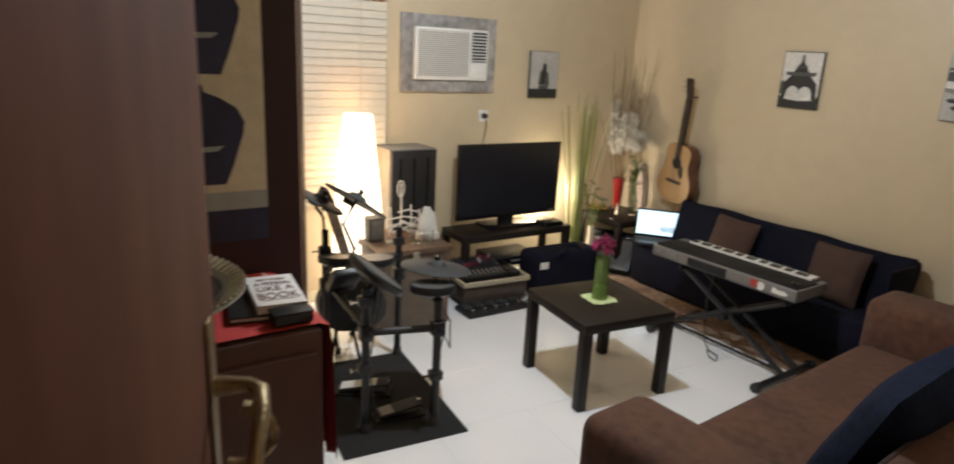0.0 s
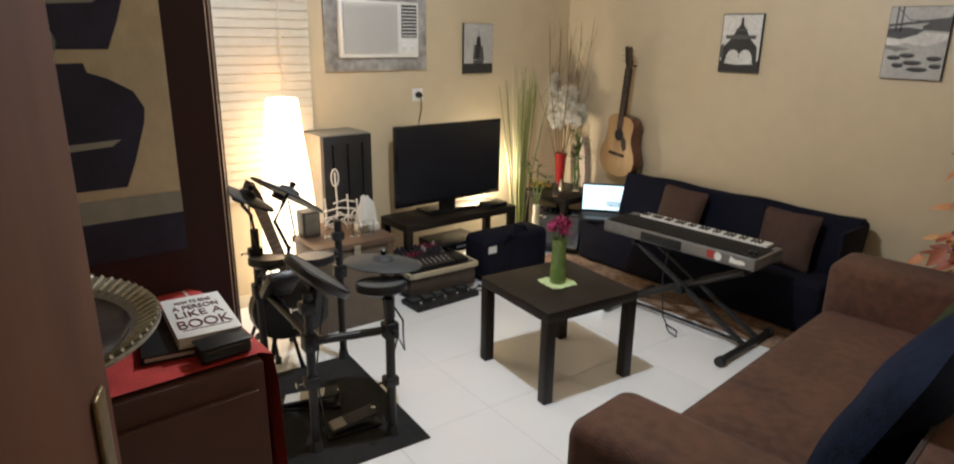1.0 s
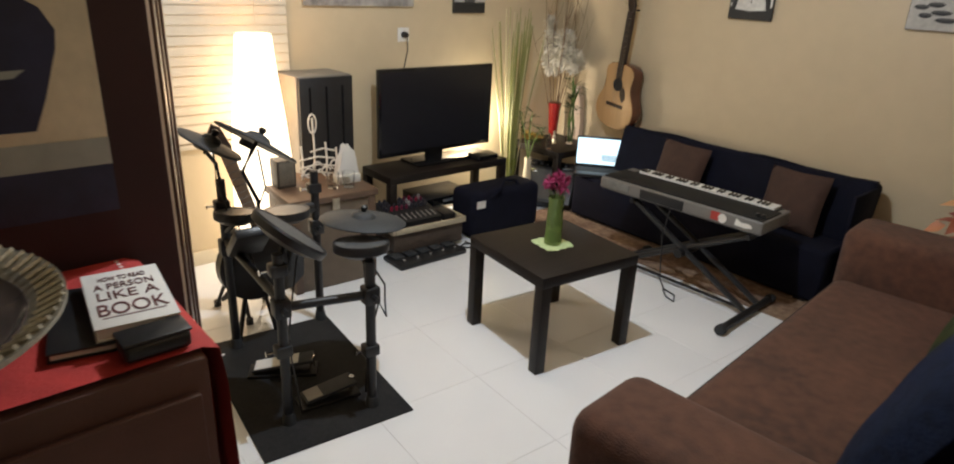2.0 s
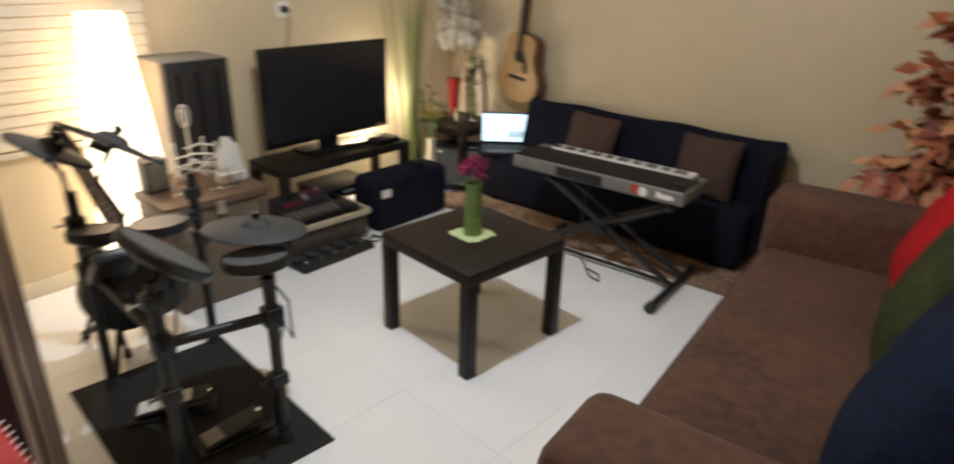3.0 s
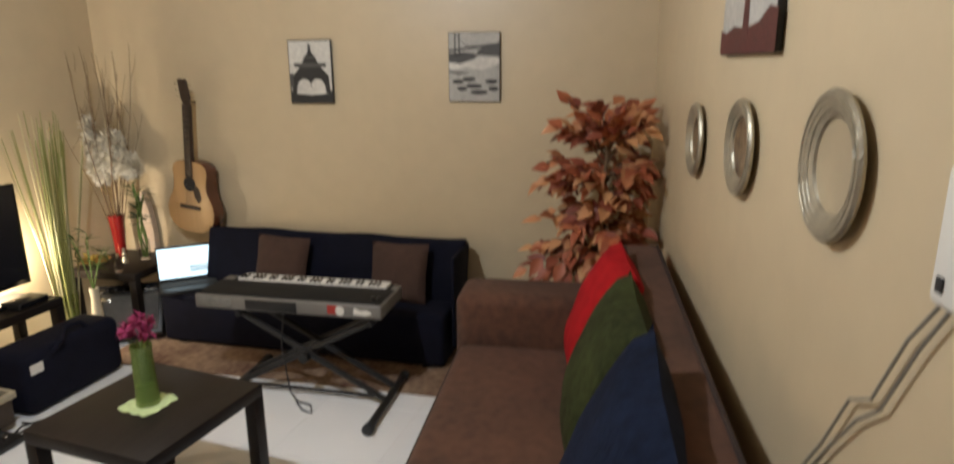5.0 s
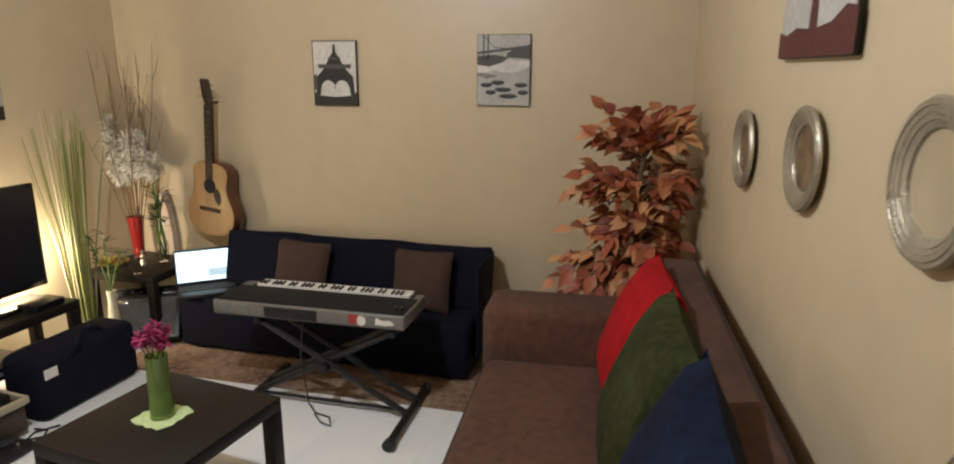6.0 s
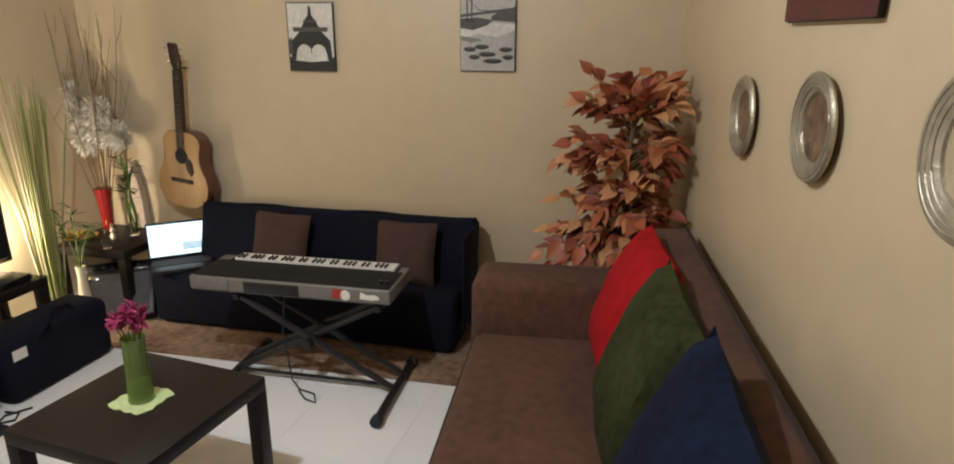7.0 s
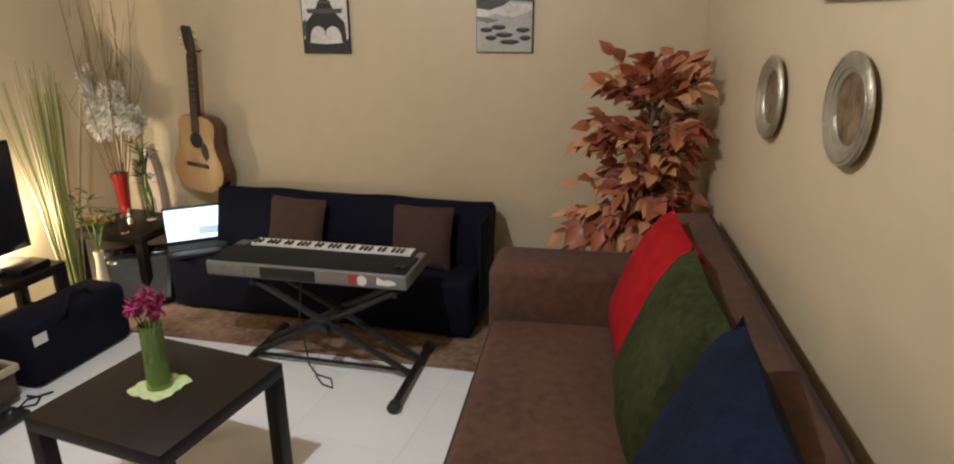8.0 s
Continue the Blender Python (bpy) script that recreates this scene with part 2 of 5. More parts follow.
def cushion(bm, w, h, t, m, n=14, dent=0.0, seed=1):
    """A stuffed cushion in the xz plane, thick along y, centred."""
    rnd = random.Random(seed)
    ox = rnd.uniform(0, 50)
    front, back = [], []
    for side, store in ((-1, front), (1, back)):
        for j in range(n + 1):
            row = []
            for i in range(n + 1):
                u, v = 2 * i / n - 1, 2 * j / n - 1
                puff = (max(0.0, 1 - abs(u) ** 2.6) * max(0.0, 1 - abs(v) ** 2.6)) ** 0.45
                pinch = 1 - 0.05 * (1 - abs(u)) * abs(v) ** 6
                pinx = 1 - 0.05 * (1 - abs(v)) * abs(u) ** 6
                wr = 0.07 * noise.noise(Vector((u * 2.3 + ox, v * 2.3, side))) * puff
                y = side * t / 2 * (puff + wr) - dent * puff * (1 - u * u) * (1 - v * v)
                row.append(bm.verts.new((u * w / 2 * pinx, y, v * h / 2 * pinch)))
            store.append(row)
    for rows in (front, back):
        for j in range(n):
            for i in range(n):
                bm.faces.new((rows[j][i], rows[j][i + 1], rows[j + 1][i + 1], rows[j + 1][i]))
    bmesh.ops.remove_doubles(bm, verts=bm.verts, dist=0.0008)
    bmesh.ops.transform(bm, matrix=m, verts=bm.verts)
    return bm


def blade(bm, p, d, up, length, width, bend=0.0, n=4):
    """One leaf: a tapered, bent strip with a fold."""
    p, d, up = Vector(p), Vector(d).normalized(), Vector(up)
    s = d.cross(up)
    s = s.normalized() if s.length > 1e-4 else Vector((1, 0, 0))
    nrm = s.cross(d).normalized()
    rows = []
    for i in range(n + 1):
        f = i / n
        w = width * math.sin(math.pi * min(1, 0.08 + 0.92 * f)) ** 0.8 * 0.5
        c = p + d * (length * f) + nrm * (-bend * length * f * f)
        rows.append((bm.verts.new(c - s * w + nrm * w * 0.3), bm.verts.new(c), bm.verts.new(c + s * w + nrm * w * 0.3)))
    for a, b in zip(rows, rows[1:]):
        bm.faces.new((a[0], a[1], b[1], b[0]))
        bm.faces.new((a[1], a[2], b[2], b[1]))


# ---- the room ----
XA, XP = 0.40, 2.6
CA = radians(5.0)
CX = 3.83
WC = Matrix.Translation((CX, 0, 0)) @ Matrix.Rotation(math.pi / 2 + math.pi + CA, 4, "Z")
# in WC: x runs along the wall away from the corner, y out of the room through the wall, z up; the room is at y < 0
H = 2.62

bm = B()
box(bm, XA - 0.1, 5.8, -4.9, 0.1, -0.12, -0.0015)
floor = single("floor", bm, GROUT, "white glossy floor tiles with thin grey joints", "floor", "structure")
single("ceiling", box(B(), XA - 0.1, 5.8, -4.9, 0.1, H, H + 0.1), CEIL, "plain off-white painted ceiling", "ceiling", "structure")
single("wall_north", box(B(), XA - 0.1, 3.93, 0, 0.1, 0, H), WALL, "cream painted wall hung with pictures", "wall", "structure")
# west wall with the window opening
WY0, WY1, WZ0, WZ1 = -3.22, -2.29, 0.80, 1.95
bm = B()
box(bm, XA - 0.12, XA, -4.9, WY0, 0, H)
box(bm, XA - 0.12, XA, WY1, 0.0, 0, H)
box(bm, XA - 0.12, XA, WY0, WY1, 0, WZ0)
box(bm, XA - 0.12, XA, WY0, WY1, WZ1, H)
single("wall_west", bm, WALL, "cream painted wall with window and air conditioner", "wall", "structure")
single("wall_east", box(B(), 0, 3.0, 0, 0.1, 0, H, m=WC), WALL, "cream painted wall with round silver plates", "wall", "structure")
bm = B()
box(bm, 4.21, 4.31, -4.8, -4.37, 0, H)
box(bm, 5.7, 5.8, -4.8, -2.3, 0, H)
box(bm, 4.17, 5.7, -2.4, -2.3, 0, H)
single("wall_hall", bm, WALL, "plain cream wall of the entrance hall", "wall", "structure")
single("wall_south", box(B(), XA - 0.1, 5.8, -4.9, -4.8, 0, H), WALL, "plain cream wall behind the partition", "wall", "structure")
single("partition_wall", box(B(), XP - 0.29, XP, -4.8, -3.59, 0, H), MAROON, "maroon painted partition wall", "partition", "structure")
EDGE = Matrix.Translation((XP, -3.59, 0)) @ Matrix.Rotation(math.atan2(0.11, -0.29), 4, "Z")
single("partition_edge", box(B(), 0, 0.31, 0.0, 0.06, 0, H, 0.002, EDGE), mat("tan_jamb_paint", (0.24, 0.15, 0.09), 0.5, var=0.2, scale=12, stretch=(1, 1, 0.2)), "tan painted slanted end of the partition", "wall", "structure")
bm = B()
for x0, x1, r in ((0.07, 0.12, 0.006), (0.19, 0.22, 0.005), (0.285, 0.305, 0.006)):
    box(bm, x0, x1, -r, 0.0, 0, H, 0.003, EDGE)
single("trim", bm, TRIMWOOD, "dark brown wooden strips on the partition end", "moulding", "structure")
single("baseboard", box(B(), XA, XA + 0.012, -4.8, -0.012, 0, 0.08, 0.003), SKIRT, "cream tile skirting along the wall", "skirting", "structure")
single("baseboard_north", box(B(), XA, CX, -0.012, 0, 0, 0.08, 0.003), SKIRT, "cream tile skirting along the wall", "skirting", "structure")

# window and blind
win = thing("window_1", "dark night window behind a lowered blind", "window", (XA, -2.76, WZ0), kind="structure")
bm = B()
for y0, y1, z0, z1 in ((WY0, WY0 + 0.05, WZ0, WZ1), (WY1 - 0.05, WY1, WZ0, WZ1), (WY0 + 0.05, WY1 - 0.05, WZ0, WZ0 + 0.05), (WY0 + 0.05, WY1 - 0.05, WZ1 - 0.05, WZ1)):
    box(bm, XA - 0.1, XA - 0.05, y0, y1, z0, z1)
part("window_frame", bm, WHITEPL, win)
part("pane", box(B(), XA - 0.08, XA - 0.074, WY0 + 0.05, WY1 - 0.05, WZ0 + 0.05, WZ1 - 0.05), CLEAR, win)
blind = thing("window_blind", "closed cream horizontal slat blind over the window", "blind", (XA, -2.77, 0.68))
part("head_rail", box(B(), XA + 0.004, XA + 0.05, -3.28, -2.265, 1.93, 1.98, 0.006), BLIND, blind)
part("bottom_rail", box(B(), XA + 0.012, XA + 0.036, -3.28, -2.265, 0.66, 0.685, 0.005), BLIND, blind)
for i in range(25):
    z = 0.72 + i * 0.0488
    m = Matrix.Translation((XA + 0.024, 0, z)) @ Matrix.Rotation(radians(78 + 2 * math.sin(i * 1.7)), 4, "Y")
    part("slat", box(B(), -0.027, 0.027, -3.275, -2.27, -0.0012, 0.0012, m=m), BLIND, blind, smooth=False)
for yy in (-3.06, -2.46):
    part("cord", tube(B(), [(XA + 0.055, yy, 0.68), (XA + 0.055, yy, 1.95)], 0.0015, 5), BLIND, blind)

# air conditioner in its marble surround
ac = thing("air_conditioner", "white window air conditioner in a grey marbled surround", "air conditioner", (XA, -1.80, 1.37))
AY0, AY1, AZ0, AZ1 = -2.165, -1.42, 1.374, 1.872
UY0, UY1, UZ0, UZ1 = -2.078, -1.50, 1.453, 1.795
bm = B()
box(bm, XA, XA + 0.022, AY0, UY0, AZ0, AZ1, 0.003)
box(bm, XA, XA + 0.022, UY1, AY1, AZ0, AZ1, 0.003)
box(bm, XA, XA + 0.022, UY0, UY1, AZ0, UZ0, 0.003)
box(bm, XA, XA + 0.022, UY0, UY1, UZ1, AZ1, 0.003)
part("surround", bm, MARBLE, ac, "grey marbled laminate surround")
part("body", box(B(), XA, XA + 0.05, UY0 + 0.002, UY1 - 0.002, UZ0 + 0.002, UZ1 - 0.002, 0.008), WHITEPL, ac)
gy1 = UY0 + 0.41
part("grille_backing", box(B(), XA + 0.05, XA + 0.053, UY0 + 0.02, gy1, UZ0 + 0.03, UZ1 - 0.02), mat("grey_filter", (0.35, 0.33, 0.29), 0.8), ac)
for i in range(22):
    z = UZ0 + 0.034 + i * 0.0131
    part("slat", box(B(), XA + 0.053, XA + 0.066, UY0 + 0.02, gy1, z, z + 0.0075), WHITEPL, ac, smooth=False)
# flat dark sheet painted as the shade inside the outlet
part("outlet_backing", box(B(), XA + 0.05, XA + 0.053, gy1 + 0.03, UY1 - 0.02, UZ0 + 0.125, UZ1 - 0.02), DARKGAP, ac, "near-black backing for the shade inside the air outlet")
for i in range(9):
    z = UZ0 + 0.133 + i * 0.021
    part("louvre", box(B(), XA + 0.053, XA + 0.062, gy1 + 0.03, UY1 - 0.02, z, z + 0.007), WHITEPL, ac, smooth=False)
part("control_panel", box(B(), XA + 0.05, XA + 0.058, gy1 + 0.03, UY1 - 0.02, UZ0 + 0.02, UZ0 + 0.11, 0.003), WHITEPL, ac)
for yy in (0.05, 0.10):
    m = Matrix.Translation((XA + 0.058, gy1 + yy, UZ0 + 0.065)) @ Matrix.Rotation(math.pi / 2, 4, "Y")
    part("knob", lathe(B(), [(0, 0), (0.014, 0), (0.012, 0.012), (0, 0.012)], 14, m), WHITEPL, ac)


# ---- coffee table, corner table and television bench of one dark veneer ----
def lack(name, label, cx, cy, w, d, h, rz=0.0, shelf=None, group=""):
    t = thing(name, label, "table", (cx, cy, 0), group)
    R = Matrix.Translation((cx, cy, 0)) @ Matrix.Rotation(radians(rz), 4, "Z")
    part("tabletop", box(B(), -w / 2, w / 2, -d / 2, d / 2, h - 0.05, h, 0.003, R), LACK, t)
    for sx in (-1, 1):
        for sy in (-1, 1):
            x, y = sx * (w / 2 - 0.025), sy * (d / 2 - 0.025)
            part("leg", box(B(), x - 0.025, x + 0.025, y - 0.025, y + 0.025, 0, h - 0.05, 0.002, R), LACK, t)
    if shelf:
        part("shelf", box(B(), -w / 2 + 0.052, w / 2 - 0.052, -d / 2 + 0.004, d / 2 - 0.004, shelf, shelf + 0.02, 0.002, R), LACK, t)
    return t


TX, TY, TR = 2.088, -1.857, -8.0
lack("coffee_table", "square black-brown coffee table with thick legs", TX, TY, 0.535, 0.54, 0.45, TR)
put((0.49, -0.33, 0), (0.66, -0.255, 0), 0, 0.94)
lack("corner_table", "small square dark table carrying vases in the corner", 0.49, -0.33, 0.5, 0.5, 0.45, 0)
put((0.60, -1.52, 0), (0.625, -1.37, 0), -1.5, 0.95)
bench = lack("tv_bench", "low black-brown television bench with a shelf", 0.60, -1.52, 0.34, 0.98, 0.45, 0, shelf=0.17)

# ---- television and what stands on and round its bench ----
tv = thing("television", "black flat-screen television, switched off, on the bench", "television", (0.55, -1.49, 0.45))
YT0, YT1, ZT0, ZT1 = -1.952, -1.008, 0.512, 1.082
part("case", box(B(), 0.515, 0.548, YT0, YT1, ZT0, ZT1, 0.006), GLOSSBLACK, tv)
part("screen", box(B(), 0.548, 0.551, YT0 + 0.02, YT1 - 0.02, ZT0 + 0.028, ZT1 - 0.02), SCREEN, tv, "dark unlit screen")
part("back_bulge", box(B(), 0.46, 0.516, YT0 + 0.18, YT1 - 0.18, ZT0 + 0.06, ZT1 - 0.16, 0.02), BLACK, tv)
part("neck", box(B(), 0.5, 0.53, -1.56, -1.42, 0.465, 0.56, 0.004), GLOSSBLACK, tv)
part("foot", box(B(), 0.44, 0.66, -1.72, -1.26, 0.451, 0.468, 0.006), GLOSSBLACK, tv)

sb = thing("speaker_bar", "flat black media box on the bench", "media player", (0.66, -1.2, 0.45))
part("body", box(B(), 0.62, 0.745, -1.27, -1.09, 0.451, 0.486, 0.006), BLACK, sb)
part("front_panel", box(B(), 0.745, 0.748, -1.26, -1.10, 0.456, 0.48), GLOSSBLACK, sb)

rc = thing("dvd_player", "slim black player on the bench shelf", "media player", (0.6, -1.5, 0.19))
part("body", box(B(), 0.47, 0.75, -1.72, -1.32, 0.191, 0.25, 0.005), BLACK, rc)
part("front_panel", box(B(), 0.75, 0.754, -1.71, -1.33, 0.196, 0.245), GLOSSBLACK, rc)
part("display", box(B(), 0.754, 0.756, -1.58, -1.48, 0.21, 0.23), mat("grey_display", (0.15, 0.16, 0.17), 0.3), rc)

put((XA, -1.59, 1.29), (XA, -1.487, 1.208), 0, 0.93)
sock = thing("wall_socket", "round wall socket with a black plug", "socket", (XA, -1.59, 1.29))
m = Matrix.Translation((XA, -1.59, 1.29)) @ Matrix.Rotation(math.pi / 2, 4, "Y")
part("plate", box(B(), XA, XA + 0.01, -1.635, -1.545, 1.245, 1.335, 0.004), WHITEPL, sock)
part("plug", lathe(B(), [(0, 0.008), (0.022, 0.008), (0.02, 0.04), (0.012, 0.055), (0, 0.055)], 16, m), BLACK, sock, "round black plug")
part("cable", tube(B(), [(XA + 0.05, -1.59, 1.28), (XA + 0.055, -1.588, 1.2), (XA + 0.02, -1.60, 1.05), (XA + 0.02, -1.58, 0.8), (XA + 0.03, -1.55, 0.5)], 0.004, 6), BLACK, sock)

# tall dark cabinet beside the lamp
put((0.5, -2.29, 0), (0.672, -2.18, 0), 0, 0.985)
cab = thing("tall_cabinet", "narrow tall cabinet with black front and grey side", "cabinet", (0.36, -2.29, 0))
part("body", box(B(), 0.22, 0.478, -2.462, -2.125, 0.0, 1.045, 0.004), mat("grey_brown_side_panel", (0.20, 0.18, 0.15), 0.5), cab)
part("door", box(B(), 0.48, 0.5, -2.455, -2.128, 0.03, 1.04, 0.003), BLACK, cab, "matt black front door")
for i in range(3):
    y = -2.40 + i * 0.10
    part("groove", box(B(), 0.5, 0.503, y, y + 0.012, 0.08, 0.99), GLOSSBLACK, cab, smooth=False)

# floor lamp with a tall lit shade
put((0.45, -2.665, 0), (0.60, -2.54, 0), 0, 0.96)
fl = thing("floor_lamp", "lit tall tapered white paper floor lamp", "floor lamp", (0.45, -2.665, 0))
m = Matrix.Translation((0.45, -2.665, 0))
part("base", lathe(B(), [(0, 0), (0.11, 0), (0.11, 0.012), (0.02, 0.02), (0, 0.02)], 28, m), BLACK, fl)
part("pole", tube(B(), [(0.45, -2.665, 0.02), (0.45, -2.665, 0.5)], 0.009, 10), CHROME, fl)
part("shade", lathe(B(), [(0.15, 0.12), (0.17, 0.3), (0.165, 0.55), (0.14, 0.85), (0.11, 1.1), (0.092, 1.30), (0.088, 1.30), (0.105, 1.1), (0.135, 0.85), (0.16, 0.55), (0.165, 0.3), (0.145, 0.12)], 36, m), SHADE, fl, "glowing ribbed paper shade").visible_shadow = False
for z, r in ((0.12, 0.152), (1.30, 0.093)):
    part("shade_ring", tube(B(), [(0.45 + r * math.cos(i * math.pi / 12), -2.665 + r * math.sin(i * math.pi / 12), z) for i in range(25)], 0.003, 6, False), WHITEPL, fl)

put()
cl = thing("ceiling_lamp", "small white ceiling lamp with a bare bulb", "ceiling lamp", (CEIL_LAMP[0], CEIL_LAMP[1], H))
m = Matrix.Translation(CEIL_LAMP)
part("rose", lathe(B(), [(0, H - 2.5), (0.06, H - 2.5), (0.05, 0.1), (0.02, 0.09), (0.02, 0.05), (0.026, 0.03), (0, 0.03)], 20, m), WHITEPL, cl)

# assumed fixture, out of view, for the fill light in the hall
h2 = thing("assumed_hall_lamp", "small white ceiling lamp added unseen in the hall", "ceiling lamp", (4.95, -3.2, H))
part("rose", lathe(B(), [(0, H), (0.07, H), (0.06, H - 0.03), (0.02, H - 0.05), (0.02, H - 0.12), (0, H - 0.12)], 20, Matrix.Translation((4.95, -3.2, 0))), WHITEPL, h2)

# ---- brown sofa along the east wall (s along the wall, d out from it) ----


WS = Matrix.Translation((3.84, 0, 0)) @ Matrix.Rotation(math.pi / 2 + math.pi + radians(3.2), 4, "Z")


def sbox(s0, s1, d0, d1, z0, z1, bev=0.0, seg=3):
    return box(B(), s0, s1, -d1, -d0, z0, z1, bev, WS, seg)


def spt(s, d, z):
    return WS @ Vector((s, -d, z))


def cbox(s0, s1, d0, d1, z0, z1, bev=0.0, seg=3):
    return box(B(), s0, s1, -d1, -d0, z0, z1, bev, WC, seg)


def cpt(s, d, z):
    return WC @ Vector((s, -d, z))


sofa = thing("sofa", "long brown corduroy sofa with square arms", "sofa", tuple(spt(1.82, 0.4, 0)))
part("base", sbox(0.76, 2.88, 0.03, 0.80, 0.04, 0.26, 0.02), SOFA, sofa)
part("seat_cushion", sbox(1.01, 2.61, 0.15, 0.885, 0.26, 0.43, 0.045, 4), SOFA, sofa)
m = WS @ Matrix.Translation((1.82, -0.07, 0.24)) @ Matrix.Rotation(radians(2), 4, "X")
part("backrest", box(B(), -1.06, 1.06, -0.10, 0.06, 0, 0.595, 0.03, m, 4), SOFA, sofa)
part("piping", tube(B(), [m @ Vector((x, -0.088, 0.588)) for x in np.linspace(-1.04, 1.04, 24)], 0.008, 6), PIPE, sofa, "dark piping along the back")
part("piping", tube(B(), [m @ Vector((x, 0.05, 0.59)) for x in np.linspace(-1.04, 1.04, 24)], 0.008, 6), PIPE, sofa, "dark piping along the back")
for a, b in ((0.725, 1.01), (2.61, 2.90)):
    part("arm", sbox(a, b, 0.01, 0.905, 0.05, 0.645, 0.055, 5), SOFA, sofa)
for s in (0.80, 2.84):
    for d in (0.1, 0.74):
        part("foot", sbox(s - 0.03, s + 0.03, d - 0.03, d + 0.03, 0, 0.05, 0.004, 1), BLACK, sofa)
part("seat_piping", tube(B(), [spt(s, 0.882, 0.40) for s in np.linspace(1.04, 2.58, 16)], 0.006, 6), PIPE, sofa)


def sofa_cushion(s, d, z, size, lean, turn, material, label, seed):
    m = WS @ Matrix.Translation((s, -d, z)) @ Matrix.Rotation(radians(turn), 4, "Z") @ Matrix.Rotation(radians(lean), 4, "X")
    t = thing("cushion", label, "cushion", tuple(spt(s, d, z - size / 2)), "cushions on the sofa")
    c = part("cover", cushion(B(), size, size, 0.19, m @ Matrix.Rotation(radians(3), 4, "Y"), seed=seed), material, t)
    return t


sofa_cushion(1.22, 0.285, 0.665, 0.50, -22, 6, RED, "plump red velvet cushion leaning on the sofa back", 3)
sofa_cushion(1.68, 0.285, 0.665, 0.52, -21, 3, GREEN, "olive green velvet cushion leaning on the sofa back", 5)
sofa_cushion(2.33, 0.30, 0.675, 0.61, -21, 0, BLUE, "large navy blue velvet cushion on the sofa", 8)

# ---- dark futon along the north wall ----
put((1.942, -0.253, 0), (1.942, -0.275, 0), -1.2, 0.93)
fut = thing("futon", "low black and navy fabric futon couch", "futon", (1.95, -0.3, 0))
part("seat", box(B(), 0.98, 2.86, -0.50, -0.14, 0.02, 0.34, 0.03, seg=4), NAVY, fut)
m = Matrix.Translation((0, -0.17, 0.30)) @ Matrix.Rotation(radians(-14), 4, "X")
bm = B()
box(bm, 1.12, 2.90, -0.07, 0.07, 0, 0.395, 0.035, m, 4)
part("backrest", bm, NAVY, fut)
part("piping", tube(B(), [m @ Vector((x, -0.05, 0.39 + 0.008 * math.sin(x * 9))) for x in np.linspace(1.13, 2.9, 24)], 0.008, 6), NAVY, fut)
part("side_flap", box(B(), 2.885, 2.905, -0.42, -0.10, 0.12, 0.665, 0.01), NAVY, fut)
for x in (1.1, 2.75):
    for y in (-0.45, -0.2):
        part("foot", box(B(), x - 0.03, x + 0.03, y - 0.03, y + 0.03, 0, 0.07, 0.004), BLACK, fut)


def futon_cushion(x, seed):
    m = Matrix.Translation((x, -0.285, 0.515)) @ Matrix.Rotation(radians(-17), 4, "X") @ Matrix.Rotation(radians(2 * (seed % 3) - 2), 4, "Y")
    t = thing("throw_pillow", "square dark brown pillow leaning on the futon back", "pillow", (x, -0.3, 0.36), "pillows on the futon")
    part("cover", cushion(B(), 0.36, 0.36, 0.12, m, seed=seed), BROWNC, t)


futon_cushion(1.735, 11)
futon_cushion(2.52, 13)

# ---- keyboard on its cross stand ----
put((2.17, -0.75, 0.50), (2.121, -0.80, 0.425), -0.3, 0.966)
kb = thing("electronic_keyboard", "grey electronic keyboard with white and black keys", "keyboard", (2.2, -0.76, 0.52))
KM = Matrix.Translation((2.17, -0.75, 0.50)) @ Matrix.Rotation(radians(1.0), 4, "Z")
part("body", box(B(), -0.505, 0.505, -0.155, 0.17, 0.024, 0.095, 0.010, KM, 3), KBGREY, kb)
part("base_plate", box(B(), -0.495, 0.495, -0.15, 0.165, 0.018, 0.04, 0.006, KM), BLACK, kb)
part("top_panel", box(B(), -0.49, 0.495, -0.142, 0.075, 0.095, 0.103, 0.004, KM), mat("matt_black_panel", (0.012, 0.012, 0.012), 0.7, var=0.2, spec=0.25), kb, "black control panel")
part("key_bed", box(B(), -0.43, 0.465, 0.076, 0.166, 0.0955, 0.098, m=KM), DARKGAP, kb)
for i in range(36):
    x = -0.40 + i * 0.0236
    part("white_key", box(B(), x, x + 0.0222, 0.084, 0.166, 0.098, 0.112, 0.0015, KM, 1), KEYW, kb, smooth=False)
for i in range(36):
    if i % 7 in (0, 1, 3, 4, 5) and i < 35:
        x = -0.40 + (i + 1) * 0.0236 - 0.0065
        part("black_key", box(B(), x, x + 0.012, 0.084, 0.133, 0.112, 0.122, 0.002, KM, 1), GLOSSBLACK, kb, smooth=False)
part("speaker_grille", box(B(), -0.485, -0.30, -0.1585, -0.153, 0.035, 0.085, 0.002, KM), mat("grey_grille", (0.17, 0.165, 0.15), 0.7, var=0.3, scale=200), kb)
part("socket_panel", box(B(), -0.22, 0.06, -0.1585, -0.153, 0.03, 0.085, 0.002, KM), BLACK, kb, "black socket panel")
